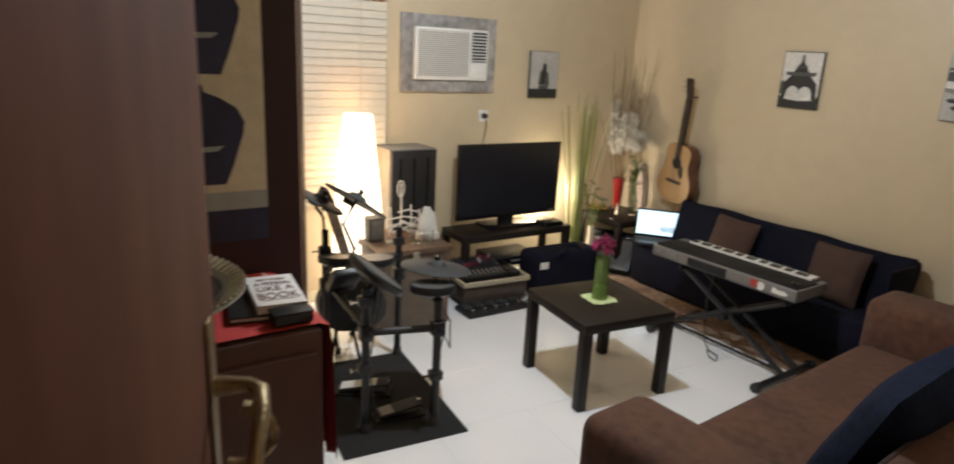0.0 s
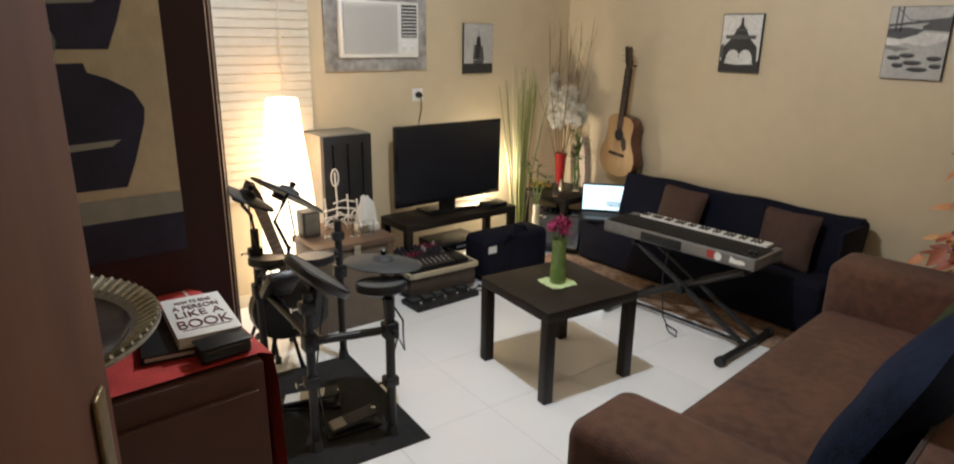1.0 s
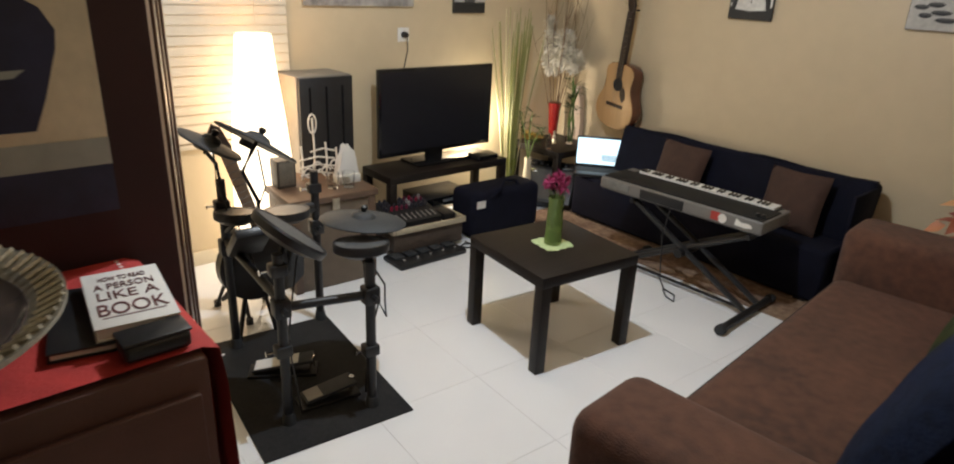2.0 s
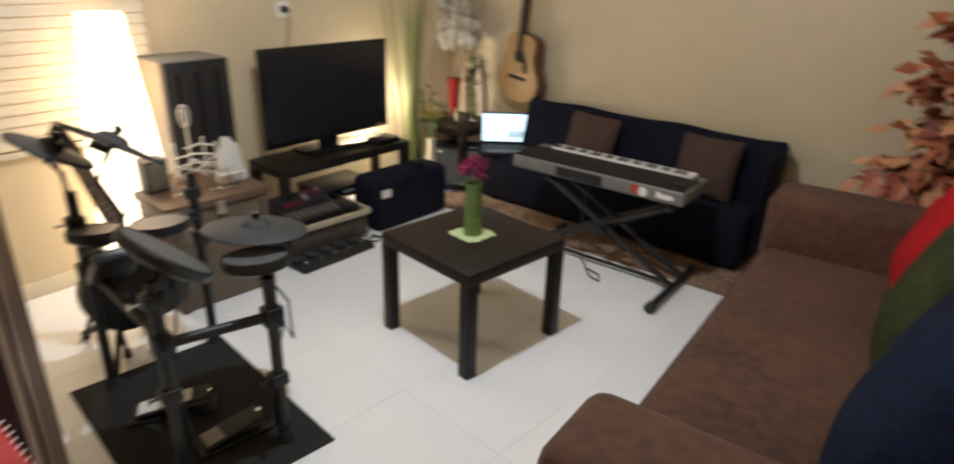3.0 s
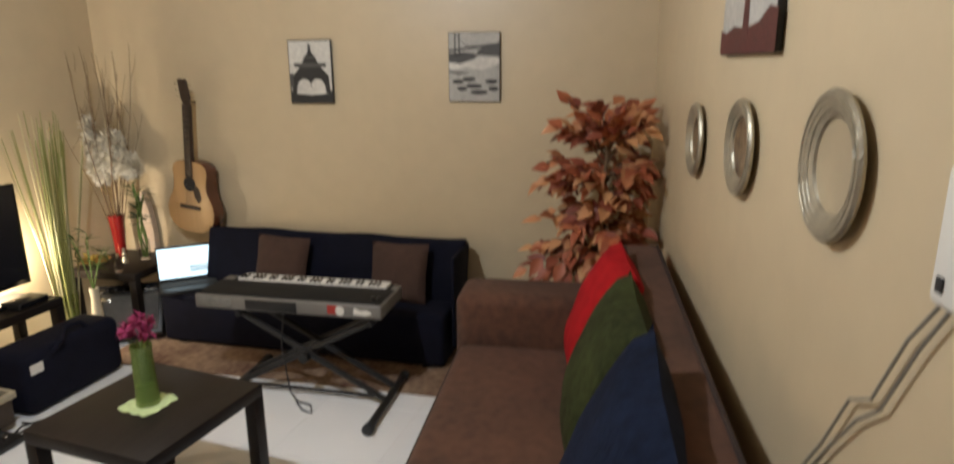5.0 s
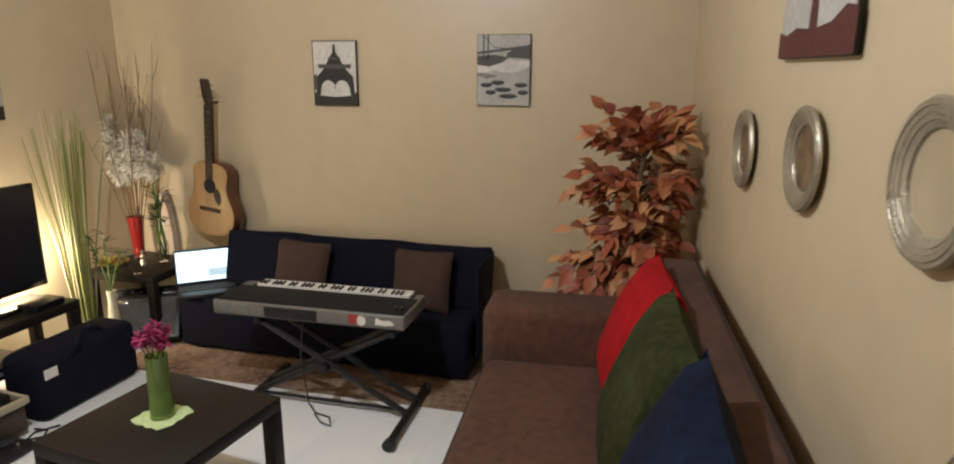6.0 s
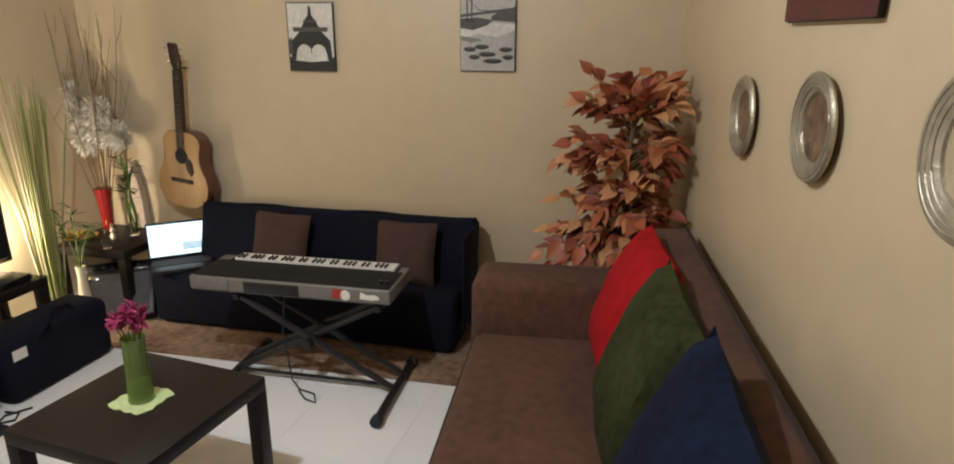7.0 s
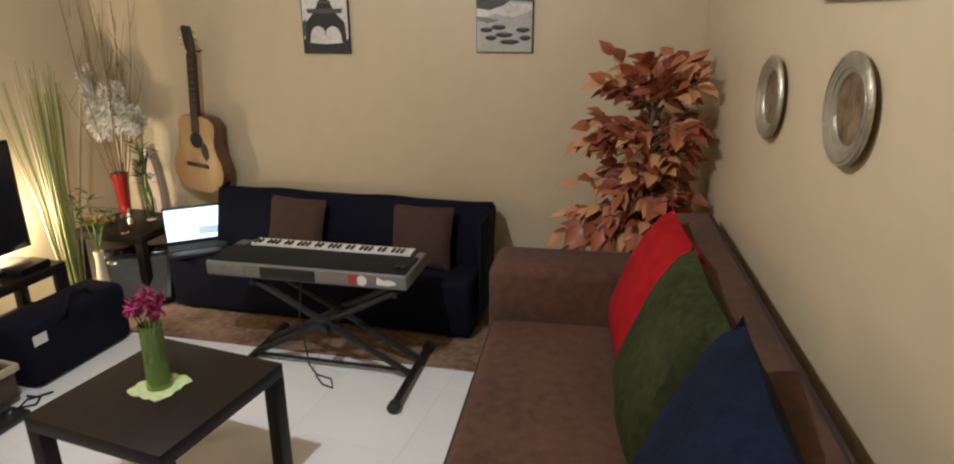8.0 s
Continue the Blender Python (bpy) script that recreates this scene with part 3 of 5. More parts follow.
part("red_sticker", box(B(), 0.225, 0.275, -0.1575, -0.154, 0.04, 0.085, m=KM), mat("red_sticker_paint", (0.4, 0.04, 0.03), 0.5), kb)
bm = B()
prism(bm, [(0.29 + 0.024 * math.cos(a), 0.058 + 0.025 * math.sin(a)) for a in np.linspace(0, 5.9, 14)], -0.1575, -0.154, KM)
part("white_sticker", bm, PAPER, kb, smooth=False)
part("white_sticker", prism(B(), [(0.36, 0.045), (0.42, 0.042), (0.455, 0.05), (0.45, 0.062), (0.43, 0.07), (0.395, 0.066), (0.365, 0.08)], -0.1575, -0.154, KM), PAPER, kb, smooth=False)
for x in (0.44, 0.47):
    part("knob", lathe(B(), [(0, 0.103), (0.012, 0.103), (0.01, 0.118), (0, 0.118)], 12, KM @ Matrix.Translation((x, -0.09, 0))), BLACK, kb)

put()
st = thing("keyboard_stand", "black folding cross stand under the keyboard", "keyboard stand", (2.2, -0.9, 0))
SX0, SX1 = 1.80, 2.61
for yy in (-0.90, -0.76):
    part("leg", tube(B(), [(SX0, yy, 0.03), (SX1 - 0.06, yy + 0.02, 0.42)], 0.016, 8), RACK, st)
    part("leg", tube(B(), [(SX1, yy - 0.03, 0.03), (SX0 + 0.06, yy - 0.01, 0.42)], 0.016, 8), RACK, st)
part("pivot", tube(B(), [(2.205, -0.97, 0.225), (2.205, -0.70, 0.225)], 0.025, 12), RACK, st)
for xx, y0, y1 in ((SX0, -1.09, -0.62), (SX1, -1.19, -0.66)):
    part("floor_bar", tube(B(), [(xx + 0.01, y0, 0.028), (xx, y1, 0.028)], 0.019, 10), RACK, st)
    for y, x in ((y0, xx + 0.01), (y1, xx)):
        part("rubber_foot", tube(B(), [(x, y - 0.018, 0.027), (x, y + 0.018, 0.027)], 0.026, 10), RUBBER, st)
for xx in (SX0 + 0.06, SX1 - 0.06):
    part("top_bar", tube(B(), [(xx, -0.95, 0.424), (xx, -0.66, 0.424)], 0.015, 8), RACK, st)
part("cross_bar", tube(B(), [(SX0, -0.9, 0.03), (SX1, -0.9, 0.03)], 0.009, 8), RACK, st)

cable = single("keyboard_cable", tube(B(), [(2.12, -0.97, 0.45), (2.11, -0.99, 0.3), (2.13, -0.98, 0.05), (2.17, -0.99, 0.008), (2.25, -1.01, 0.006), (2.29, -1.08, 0.006), (2.23, -1.06, 0.006), (2.17, -1.0, 0.008)], 0.004, 6), BLACK, "thin black cable hanging from the keyboard to the floor", "cable")

# carpet under the futon
single("carpet", box(B(), 0.85, 2.94, -0.80, -0.02, 0.0, 0.008, 0.003), CARPET, "narrow red-brown patterned carpet along the futon", "carpet")

# laptop on the futon's end
put((1.07, -0.344, 0.342), (1.146, -0.347, 0.318), -3.4, 0.93)
lp = thing("laptop", "open black laptop with a lit pale screen", "laptop", (1.07, -0.38, 0.36))
LM = Matrix.Translation((1.075, -0.35, 0.342)) @ Matrix.Rotation(radians(42), 4, "Z")
part("base", box(B(), -0.175, 0.175, -0.14, 0.10, 0.0, 0.022, 0.005, LM), BLACK, lp)
part("keys", box(B(), -0.165, 0.165, -0.05, 0.075, 0.022, 0.025, m=LM), DARKGAP, lp)
LS = LM @ Matrix.Translation((0, 0.10, 0.02)) @ Matrix.Rotation(radians(-12), 4, "X")
lid = part("lid", box(B(), -0.175, 0.175, -0.008, 0.008, 0, 0.23, 0.004, LS), BLACK, lp)
part("screen", box(B(), -0.167, 0.167, -0.0095, -0.008, 0.02, 0.215, m=LS), LAPGLOW, lp, "lit screen with a pale page")
bm = B()
for i in range(4):
    box(bm, 0.02, 0.165 - 0.02 * (i % 2), -0.0105, -0.0097, 0.05 + i * 0.012, 0.056 + i * 0.012, m=LS)
part("screen_text", bm, mat("screen_grey", (0.12, 0.16, 0.18), 0.5), lp, smooth=False)

# ---- acoustic guitar hung on the north wall ----
put((0.978, -0.095, 0.633), (1.06, -0.085, 0.591), 0, 0.93)
gt = thing("acoustic_guitar", "acoustic guitar with spruce top hanging on the wall", "guitar", (0.975, -0.1, 0.637))
GM = Matrix.Translation((0.965, -0.085, 0.637)) @ Matrix.Rotation(radians(-9), 4, "Z") @ Matrix.Rotation(radians(5.0), 4, "Y")
prof = ((0.0, 0.05), (0.012, 0.11), (0.04, 0.158), (0.09, 0.192), (0.15, 0.2), (0.21, 0.185), (0.26, 0.155), (0.3, 0.138), (0.34, 0.134), (0.38, 0.14), (0.42, 0.146), (0.455, 0.136), (0.48, 0.105), (0.492, 0.05))
out = [(-w, z) for z, w in prof] + [(w, z) for z, w in reversed(prof)]
part("body", prism(B(), out, -0.046, 0.05, GM, 0.006), GUITARSIDE, gt, "glossy mahogany sides")
part("soundboard", prism(B(), [(x * 0.985, 0.004 + z * 0.985) for x, z in out], -0.049, -0.0465, GM), GUITARTOP, gt, "glossy honey-coloured top")
# dark disc laid on the top for the shade in the hole
part("sound_hole_shade", prism(B(), [(0.05 * math.cos(a), 0.335 + 0.05 * math.sin(a)) for a in np.linspace(0, 2 * math.pi, 25)[:-1]], -0.0505, -0.049, GM), DARKGAP, gt)
part("pickguard", prism(B(), [(0.03, 0.29), (0.06, 0.33), (0.085, 0.3), (0.095, 0.24), (0.07, 0.21), (0.04, 0.25)], -0.0508, -0.0492, GM), NECKWOOD, gt)
part("bridge", box(B(), -0.085, 0.085, -0.058, -0.049, 0.165, 0.19, 0.003, GM), NECKWOOD, gt)
part("neck", box(B(), -0.026, 0.026, -0.05, -0.022, 0.48, 0.86, 0.006, GM), NECKWOOD, gt)
part("fretboard", box(B(), -0.027, 0.027, -0.058, -0.05, 0.385, 0.86, 0.001, GM), NECKWOOD, gt)
for i in range(14):
    z = 0.86 - 0.475 * (1 - 0.9439 ** (i + 1)) / (1 - 0.9439 ** 15)
    part("fret", box(B(), -0.027, 0.027, -0.0592, -0.058, z, z + 0.0016, m=GM), CHROME, gt, smooth=False)
HM = GM @ Matrix.Translation((0, -0.04, 0.86)) @ Matrix.Rotation(radians(12), 4, "X")
part("headstock", prism(B(), [(-0.024, 0), (-0.036, 0.04), (-0.034, 0.155), (-0.02, 0.165), (0, 0.158), (0.02, 0.165), (0.034, 0.155), (0.036, 0.04), (0.024, 0)], -0.008, 0.008, HM, 0.002), NECKWOOD, gt)
for sx in (-1, 1):
    for z in (0.05, 0.09, 0.13):
        part("tuning_peg", tube(B(), [HM @ Vector((sx * 0.034, 0, z)), HM @ Vector((sx * 0.052, 0, z)), HM @ Vector((sx * 0.062, 0, z))], [0.003, 0.004, 0.008], 8), CHROME, gt)
for i in range(6):
    x = -0.02 + i * 0.008
    part("string", tube(B(), [GM @ Vector((x * 1.3, -0.0605, 0.178)), GM @ Vector((x, -0.0605, 0.86))], 0.0006, 4), CHROME, gt)
hk = thing("wall_hook", "small black guitar hook on the wall", "hook", (1.02, 0, 1.52))
part("arm", tube(B(), [(1.0, -0.002, 1.50), (1.0, -0.1, 1.505)], 0.006, 8), BLACK, hk)

# ---- pictures ----
put()


def picture_frame(name, label, w, h, m, thick=0.018):
    """Canvas in local xz, front towards -y; returns the thing and its pose."""
    t = thing(name, label, "picture", tuple(m @ Vector((0, 0, -h / 2))), "canvas prints")
    return t


GREYS = [mat("print_grey_%s" % w, (v, v * 0.96, v * 0.86), 0.6, var=0.22, scale=45) for w, v in (("black", 0.02), ("dark", 0.07), ("mid", 0.2), ("light", 0.42), ("pale", 0.62))]


def flat(outline, m, lift):
    return prism(B(), outline, -lift - 0.0006, -lift, m)


def canvas(name, label, w, h, m, bg, border=0.0):
    t = picture_frame(name, label, w, h, m)
    part("canvas", box(B(), -w / 2, w / 2, 0.0, 0.018, -h / 2, h / 2, 0.002, m), GREYS[0], t, "dark canvas edge")
    part("print", box(B(), -w / 2 + border, w / 2 - border, -0.0008, 0.0, -h / 2 + border, h / 2 - border, m=m), bg, t, "grey-toned photographic print")
    return t


def arc(cx, cz, rx, rz, a0, a1, n=10):
    return [(cx + rx * math.cos(radians(a0 + (a1 - a0) * i / n)), cz + rz * math.sin(radians(a0 + (a1 - a0) * i / n))) for i in range(n + 1)]


# iron tower seen from below
PM = Matrix.Translation((1.878, -0.02, 1.573)) @ Matrix.Scale(0.935, 4)
t = canvas("canvas_print", "black and white print of an iron tower", 0.29, 0.385, PM, GREYS[4], 0.006)
part("vignette", flat([(-0.144, -0.187), (0.144, -0.187), (0.144, -0.10), (0.12, -0.13), (0.0, -0.14), (-0.12, -0.13), (-0.144, -0.10)], PM, 0.001), GREYS[0], t, smooth=False)
part("tower_arch", flat([(-0.13, -0.13), (-0.12, -0.02), (-0.07, 0.03), (0.07, 0.03), (0.12, -0.02), (0.13, -0.13), (0.10, -0.13), (0.095, -0.09)] + arc(0.045, -0.10, 0.05, 0.06, 10, 170, 8) + arc(-0.045, -0.10, 0.05, 0.06, 10, 170, 8) + [(-0.1, -0.13)], PM, 0.0014), GREYS[0], t, smooth=False)
part("tower_deck", flat([(-0.105, 0.03), (-0.11, 0.055), (0.11, 0.055), (0.105, 0.03)], PM, 0.0018), GREYS[1], t, smooth=False)
part("tower_top", flat([(-0.055, 0.055), (-0.035, 0.09), (-0.012, 0.12), (-0.006, 0.17), (0.006, 0.17), (0.012, 0.12), (0.035, 0.09), (0.055, 0.055)], PM, 0.0015), GREYS[0], t, smooth=False)
part("tower_band", flat([(-0.04, 0.083), (-0.043, 0.095), (0.043, 0.095), (0.04, 0.083)], PM, 0.0021), GREYS[1], t, smooth=False)
part("tree_line", flat([(-0.144, -0.02), (-0.12, 0.0), (-0.115, -0.09), (-0.144, -0.10)], PM, 0.002), GREYS[1], t, smooth=False)

# bridge over boats
PM = Matrix.Translation((2.856, -0.02, 1.593)) @ Matrix.Scale(0.965, 4)
t = canvas("canvas_print", "black and white print of a bridge and boats", 0.30, 0.385, PM, GREYS[3], 0.003)
part("bridge_deck", flat([(-0.147, 0.085), (0.147, 0.12), (0.147, 0.135), (-0.147, 0.10)], PM, 0.001), GREYS[1], t, smooth=False)
for x in (-0.115, -0.09):
    part("bridge_tower", flat([(x, 0.06), (x, 0.19), (x + 0.008, 0.19), (x + 0.008, 0.06)], PM, 0.0014), GREYS[1], t, smooth=False)
part("bridge_cable", flat([(-0.115, 0.185), (-0.05, 0.12), (0.02, 0.115), (0.02, 0.119), (-0.05, 0.125), (-0.112, 0.188)], PM, 0.0017), GREYS[1], t, smooth=False)
part("hill", flat([(0.02, 0.09), (0.06, 0.115), (0.11, 0.12), (0.147, 0.14), (0.147, 0.06), (0.02, 0.07)], PM, 0.0012), GREYS[1], t, smooth=False)
part("sea", flat([(-0.147, -0.02), (-0.05, 0.0), (0.05, -0.015), (0.147, 0.02), (0.147, 0.05), (0.0, 0.06), (-0.147, 0.05)], PM, 0.0011), GREYS[4], t, smooth=False)
for i, (x, z, w) in enumerate(((-0.095, -0.075, 0.040), (-0.03, -0.062, 0.045), (0.10, -0.075, 0.042), (0.0, -0.10, 0.055), (0.112, -0.115, 0.034), (0.03, -0.135, 0.06), (-0.07, -0.115, 0.035))):
    part("boat", flat(arc(x, z, w * 0.9, 0.017, 180, 360, 8), PM, 0.0013 + i * 0.0004), GREYS[0], t, smooth=False)
    part("boat_rim", flat(arc(x, z + 0.003, w * 0.8, 0.006, 0, 360, 10)[:-1], PM, 0.0016 + i * 0.0004), GREYS[1], t, smooth=False)
part("far_shore", flat([(-0.147, 0.03), (-0.08, 0.02), (0.0, 0.045), (0.03, 0.07), (-0.05, 0.085), (-0.147, 0.078)], PM, 0.0014), GREYS[1], t, smooth=False)
part("shore", flat([(-0.147, -0.03), (-0.09, -0.045), (-0.02, -0.03), (-0.1, -0.015), (-0.147, -0.01)], PM, 0.0015), GREYS[2], t, smooth=False)

# sailing ship on the west wall
PM = Matrix.Translation((XA + 0.02, -0.962, 1.507)) @ Matrix.Rotation(math.pi / 2, 4, "Z") @ Matrix.Scale(0.92, 4)
t = canvas("canvas_print", "pale print of a sailing ship on dark sea", 0.295, 0.37, PM, GREYS[3], 0.003)
part("sea", flat([(-0.145, -0.182), (0.145, -0.182), (0.145, -0.11), (-0.145, -0.11)], PM, 0.001), GREYS[0], t, smooth=False)
part("hull", flat([(-0.05, -0.11), (-0.055, -0.085), (0.055, -0.08), (0.045, -0.11)], PM, 0.0014), GREYS[1], t, smooth=False)
for k, (x, w, z0, z1) in enumerate(((-0.03, 0.028, -0.08, 0.03), (0.0, 0.036, -0.08, 0.09), (0.03, 0.026, -0.08, 0.02))):
    part("sail", flat([(x - w, z0), (x - w * 0.5, z1), (x + w * 0.4, z1), (x + w, z0)], PM, 0.0017 + k * 0.0004), GREYS[1] if k != 1 else GREYS[0], t, smooth=False)
part("mast", flat([(-0.003, 0.05), (-0.002, 0.13), (0.002, 0.13), (0.003, 0.05)], PM, 0.0016), GREYS[1], t, smooth=False)

# red tree on the east wall
PM = WC @ Matrix.Translation((1.795, -0.02, 1.828))
t = canvas("canvas_print", "grey print of a red-leaved tree in mist", 0.50, 0.41, PM, GREYS[3], 0.003)
DRED = mat("print_dark_red", (0.09, 0.02, 0.018), 0.6, var=0.4, scale=60)
part("ground", flat([(-0.262, -0.202), (0.262, -0.202), (0.262, -0.11), (0.2, -0.10), (0.12, -0.13), (0.0, -0.14), (-0.12, -0.13), (-0.2, -0.145), (-0.262, -0.135)], PM, 0.001), DRED, t, smooth=False)
part("trunk", flat([(-0.03, -0.16), (-0.022, -0.05), (-0.035, 0.02), (-0.01, 0.05), (0.0, -0.02), (0.02, 0.05), (0.04, 0.03), (0.022, -0.05), (0.03, -0.16)], PM, 0.0014), DRED, t, smooth=False)
rnd = random.Random(9)
for i in range(14):
    x, z = rnd.uniform(-0.14, 0.14), rnd.uniform(0.05, 0.18)
    part("foliage_patch", flat([(x + rnd.uniform(0.02, 0.045) * math.cos(a), z + rnd.uniform(0.015, 0.03) * math.sin(a)) for a in np.linspace(0, 6.0, 9)], PM, 0.0016 + i * 0.0003), DRED, t, smooth=False)

# ---- silver plates on the east wall ----


def plate(s, z, r, label, detail):
    t = thing("wall_plate", label, "plate", tuple(cpt(s, 0, z - r)), "silver wall plates")
    m = WC @ Matrix.Translation((s, 0, z)) @ Matrix.Rotation(math.pi / 2, 4, "X")
    part("rim", lathe(B(), [(r * 0.60, 0.006), (r * 0.64, 0.016), (r * 0.70, 0.019), (r * 0.86, 0.027), (r * 0.97, 0.027), (r, 0.021), (r * 0.98, 0.015), (r * 0.6, 0.002)], 56, m), SILVER, t, "hammered silver rim")
    part("well", lathe(B(), [(0, 0.008), (r * 0.55, 0.008), (r * 0.63, 0.011), (r * 0.63, 0.004), (0, 0.002)], 48, m), detail, t)
    r *= 0.995
    for k in range(3):
        rr = r * (0.74 + 0.08 * k)
        part("bead_ring", tube(B(), [m @ Vector((rr * math.cos(i * math.pi / 24), rr * math.sin(i * math.pi / 24), 0.0215 + 0.0032 * k)) for i in range(49)], 0.0013, 5, False), SILVER, t)


WELLM = mat("plate_relief_pattern", (0.10, 0.035, 0.02), 0.45, 0.2, var=0.6, scale=30, other=(0.32, 0.22, 0.12), bump=0.6, bscale=60)
plate(1.235, 1.345, 0.128, "small round silver plate with a figured centre", WELLM)
plate(1.825, 1.387, 0.128, "round silver plate with a figured brown centre", WELLM)
plate(2.425, 1.427, 0.133, "large round silver plate with a plain centre", mat("plain_plate_centre", (0.46, 0.38, 0.25), 0.45, 0.2, var=0.12, scale=10))

dev = thing("wall_intercom", "white wall unit with hanging grey cables", "intercom", tuple(cpt(2.75, 0, 1.32)))
part("body", cbox(2.79, 2.86, 0.0, 0.03, 1.315, 1.49, 0.012), WHITEPL, dev)
part("button", cbox(2.81, 2.825, 0.03, 0.033, 1.335, 1.355, 0.002), DARKGAP, dev)
for k in range(2):
    part("cable", tube(B(), [cpt(2.80 + 0.02 * k, 0.012, 1.32), cpt(2.735 + 0.03 * k, 0.012, 1.24), cpt(2.665 + 0.03 * k, 0.012, 1.115), cpt(2.60 + 0.03 * k, 0.012, 1.08 - 0.02 * k), cpt(2.52 + 0.02 * k, 0.012, 0.95), cpt(2.43 + 0.02 * k, 0.012, 0.83), cpt(2.36 + 0.02 * k, 0.014, 0.76)], 0.0027, 6), mat("grey_cable", (0.22, 0.2, 0.17), 0.6), dev)

# ---- entrance: open door, cabinet with red cloth, tray, books, painting ----
door = thing("door_1", "open red-brown wooden door with an ornate handle", "door", (4.207, -4.316, 0), kind="structure")
dx, dy = 3.41 - 4.207, -3.994 + 4.316
DM = Matrix.Translation((4.207, -4.316, 0)) @ Matrix.Rotation(math.atan2(dy, dx), 4, "Z")
DW = math.hypot(dx, dy)
part("leaf", box(B(), 0.0, DW, 0.0, 0.04, 0.01, 2.05, 0.004, DM), DOORWOOD, door)
put(to=(0, 0, 0.05))
hd = part("handle_plate", box(B(), DW - 0.075, DW - 0.04, -0.006, 0.0, 0.97, 1.235, 0.004, DM), GILT, door, "worn gilt handle plate")
part("lever", tube(B(), [DM @ Vector(p) for p in ((DW - 0.05, -0.005, 1.13), (DW - 0.05, -0.05, 1.13), (DW - 0.06, -0.066, 1.125), (DW - 0.10, -0.072, 1.115), (DW - 0.15, -0.07, 1.09), (DW - 0.175, -0.066, 1.06), (DW - 0.165, -0.062, 1.035))], [0.016, 0.011, 0.013, 0.012, 0.010, 0.012, 0.007], 10), GILT, hd, "curved gilt lever")
part("scroll", tube(B(), [DM @ Vector((DW - 0.05, -0.035 - 0.045 * math.sin(a), 1.05 + 0.045 * math.cos(a))) for a in np.linspace(0.1, 3.6, 14)], [0.011 - 0.0004 * i for i in range(14)], 8), GILT, hd)
part("key", tube(B(), [DM @ Vector((DW - 0.05, -0.006, 0.99)), DM @ Vector((DW - 0.05, -0.04, 0.99)), DM @ Vector((DW - 0.05, -0.055, 0.985))], [0.004, 0.004, 0.012], 8), CHROME, hd)
put()
for z in (0.3, 1.0, 1.8):
    part("hinge", tube(B(), [DM @ Vector((0.0, 0.02, z - 0.05)), DM @ Vector((0.0, 0.02, z + 0.05))], 0.009, 8), CHROME, door)

put((2.6, -3.46, 0), (2.604, -3.648, 0), 0, 1.055)
CT = 0.98
cb = thing("side_cabinet", "dark brown leatherette cabinet beside the door", "cabinet", (2.68, -3.75, 0))
part("body", box(B(), 2.605, 2.995, -4.05, -3.495, 0.05, CT - 0.004, 0.012), CABINET, cb)
part("front_panel", box(B(), 2.995, 3.012, -4.03, -3.515, 0.08, CT - 0.05, 0.006), CABINET, cb)
for y in (-4.0, -3.55):
    for x in (2.65, 2.94):
        part("foot", box(B(), x - 0.025, x + 0.025, y - 0.025, y + 0.025, 0, 0.05), BLACK, cb)
bm = B()
n = 26
rows = []
for j, (y, z) in enumerate(((-4.04, CT + 0.004), (-3.8, CT + 0.004), (-3.6, CT + 0.004), (-3.50, CT + 0.005), (-3.478, CT - 0.004), (-3.472, CT - 0.06), (-3.470, CT - 0.2), (-3.468, CT - 0.34))):
    row = []
    for i in range(n + 1):
        x = 2.61 + 0.375 * i / n
        w = 0.006 * math.sin(i * 1.3) * max(0, (CT - z)) * 3
        row.append(bm.verts.new((x, y + w, z + (0.006 * math.sin(i * 2.1) if j == 7 else 0))))
    rows.append(row)
for a, b in zip(rows, rows[1:]):
    for i in range(n):
        bm.faces.new((a[i], a[i + 1], b[i + 1], b[i]))
cloth = thing("table_cloth", "red woven cloth with white dots over the cabinet", "table cloth", (2.68, -3.7, CT))
part("cloth", bm, REDCLOTH, cloth)
rnd = random.Random(2)
for i in range(26):
    x = 2.62 + 0.35 * i / 26
    part("bead", lathe(B(), [(0, 0), (0.004, 0.001), (0, 0.003)], 6, Matrix.Translation((x, -3.515, CT + 0.004))), PAPER, cloth)
    part("bead", lathe(B(), [(0, 0), (0.003, 0.001), (0, 0.003)], 6, Matrix.Translation((x + 0.01, -3.472 + 0.004 * rnd.random(), CT - 0.03))), PAPER, cloth)

put((2.805, -3.578, 0.985), (2.850, -3.742, 1.0393), 0, 0.85)
bk = thing("book", "white-covered paperback with dark red title", "book", (2.80, -3.62, CT + 0.005))
BM_ = Matrix.Translation((2.805, -3.578, CT + 0.024)) @ Matrix.Rotation(radians(83), 4, "Z")
part("pages", box(B(), -0.063, 0.063, -0.114, 0.114, 0.002, 0.021, m=BM_), PAPER, bk)
part("cover", box(B(), -0.066, 0.066, -0.118, 0.118, 0.021, 0.024, 0.001, BM_), PAPER, bk, "white cover")
part("back_cover", box(B(), -0.066, 0.066, -0.118, 0.118, 0.0, 0.002, m=BM_), PAPER, bk)


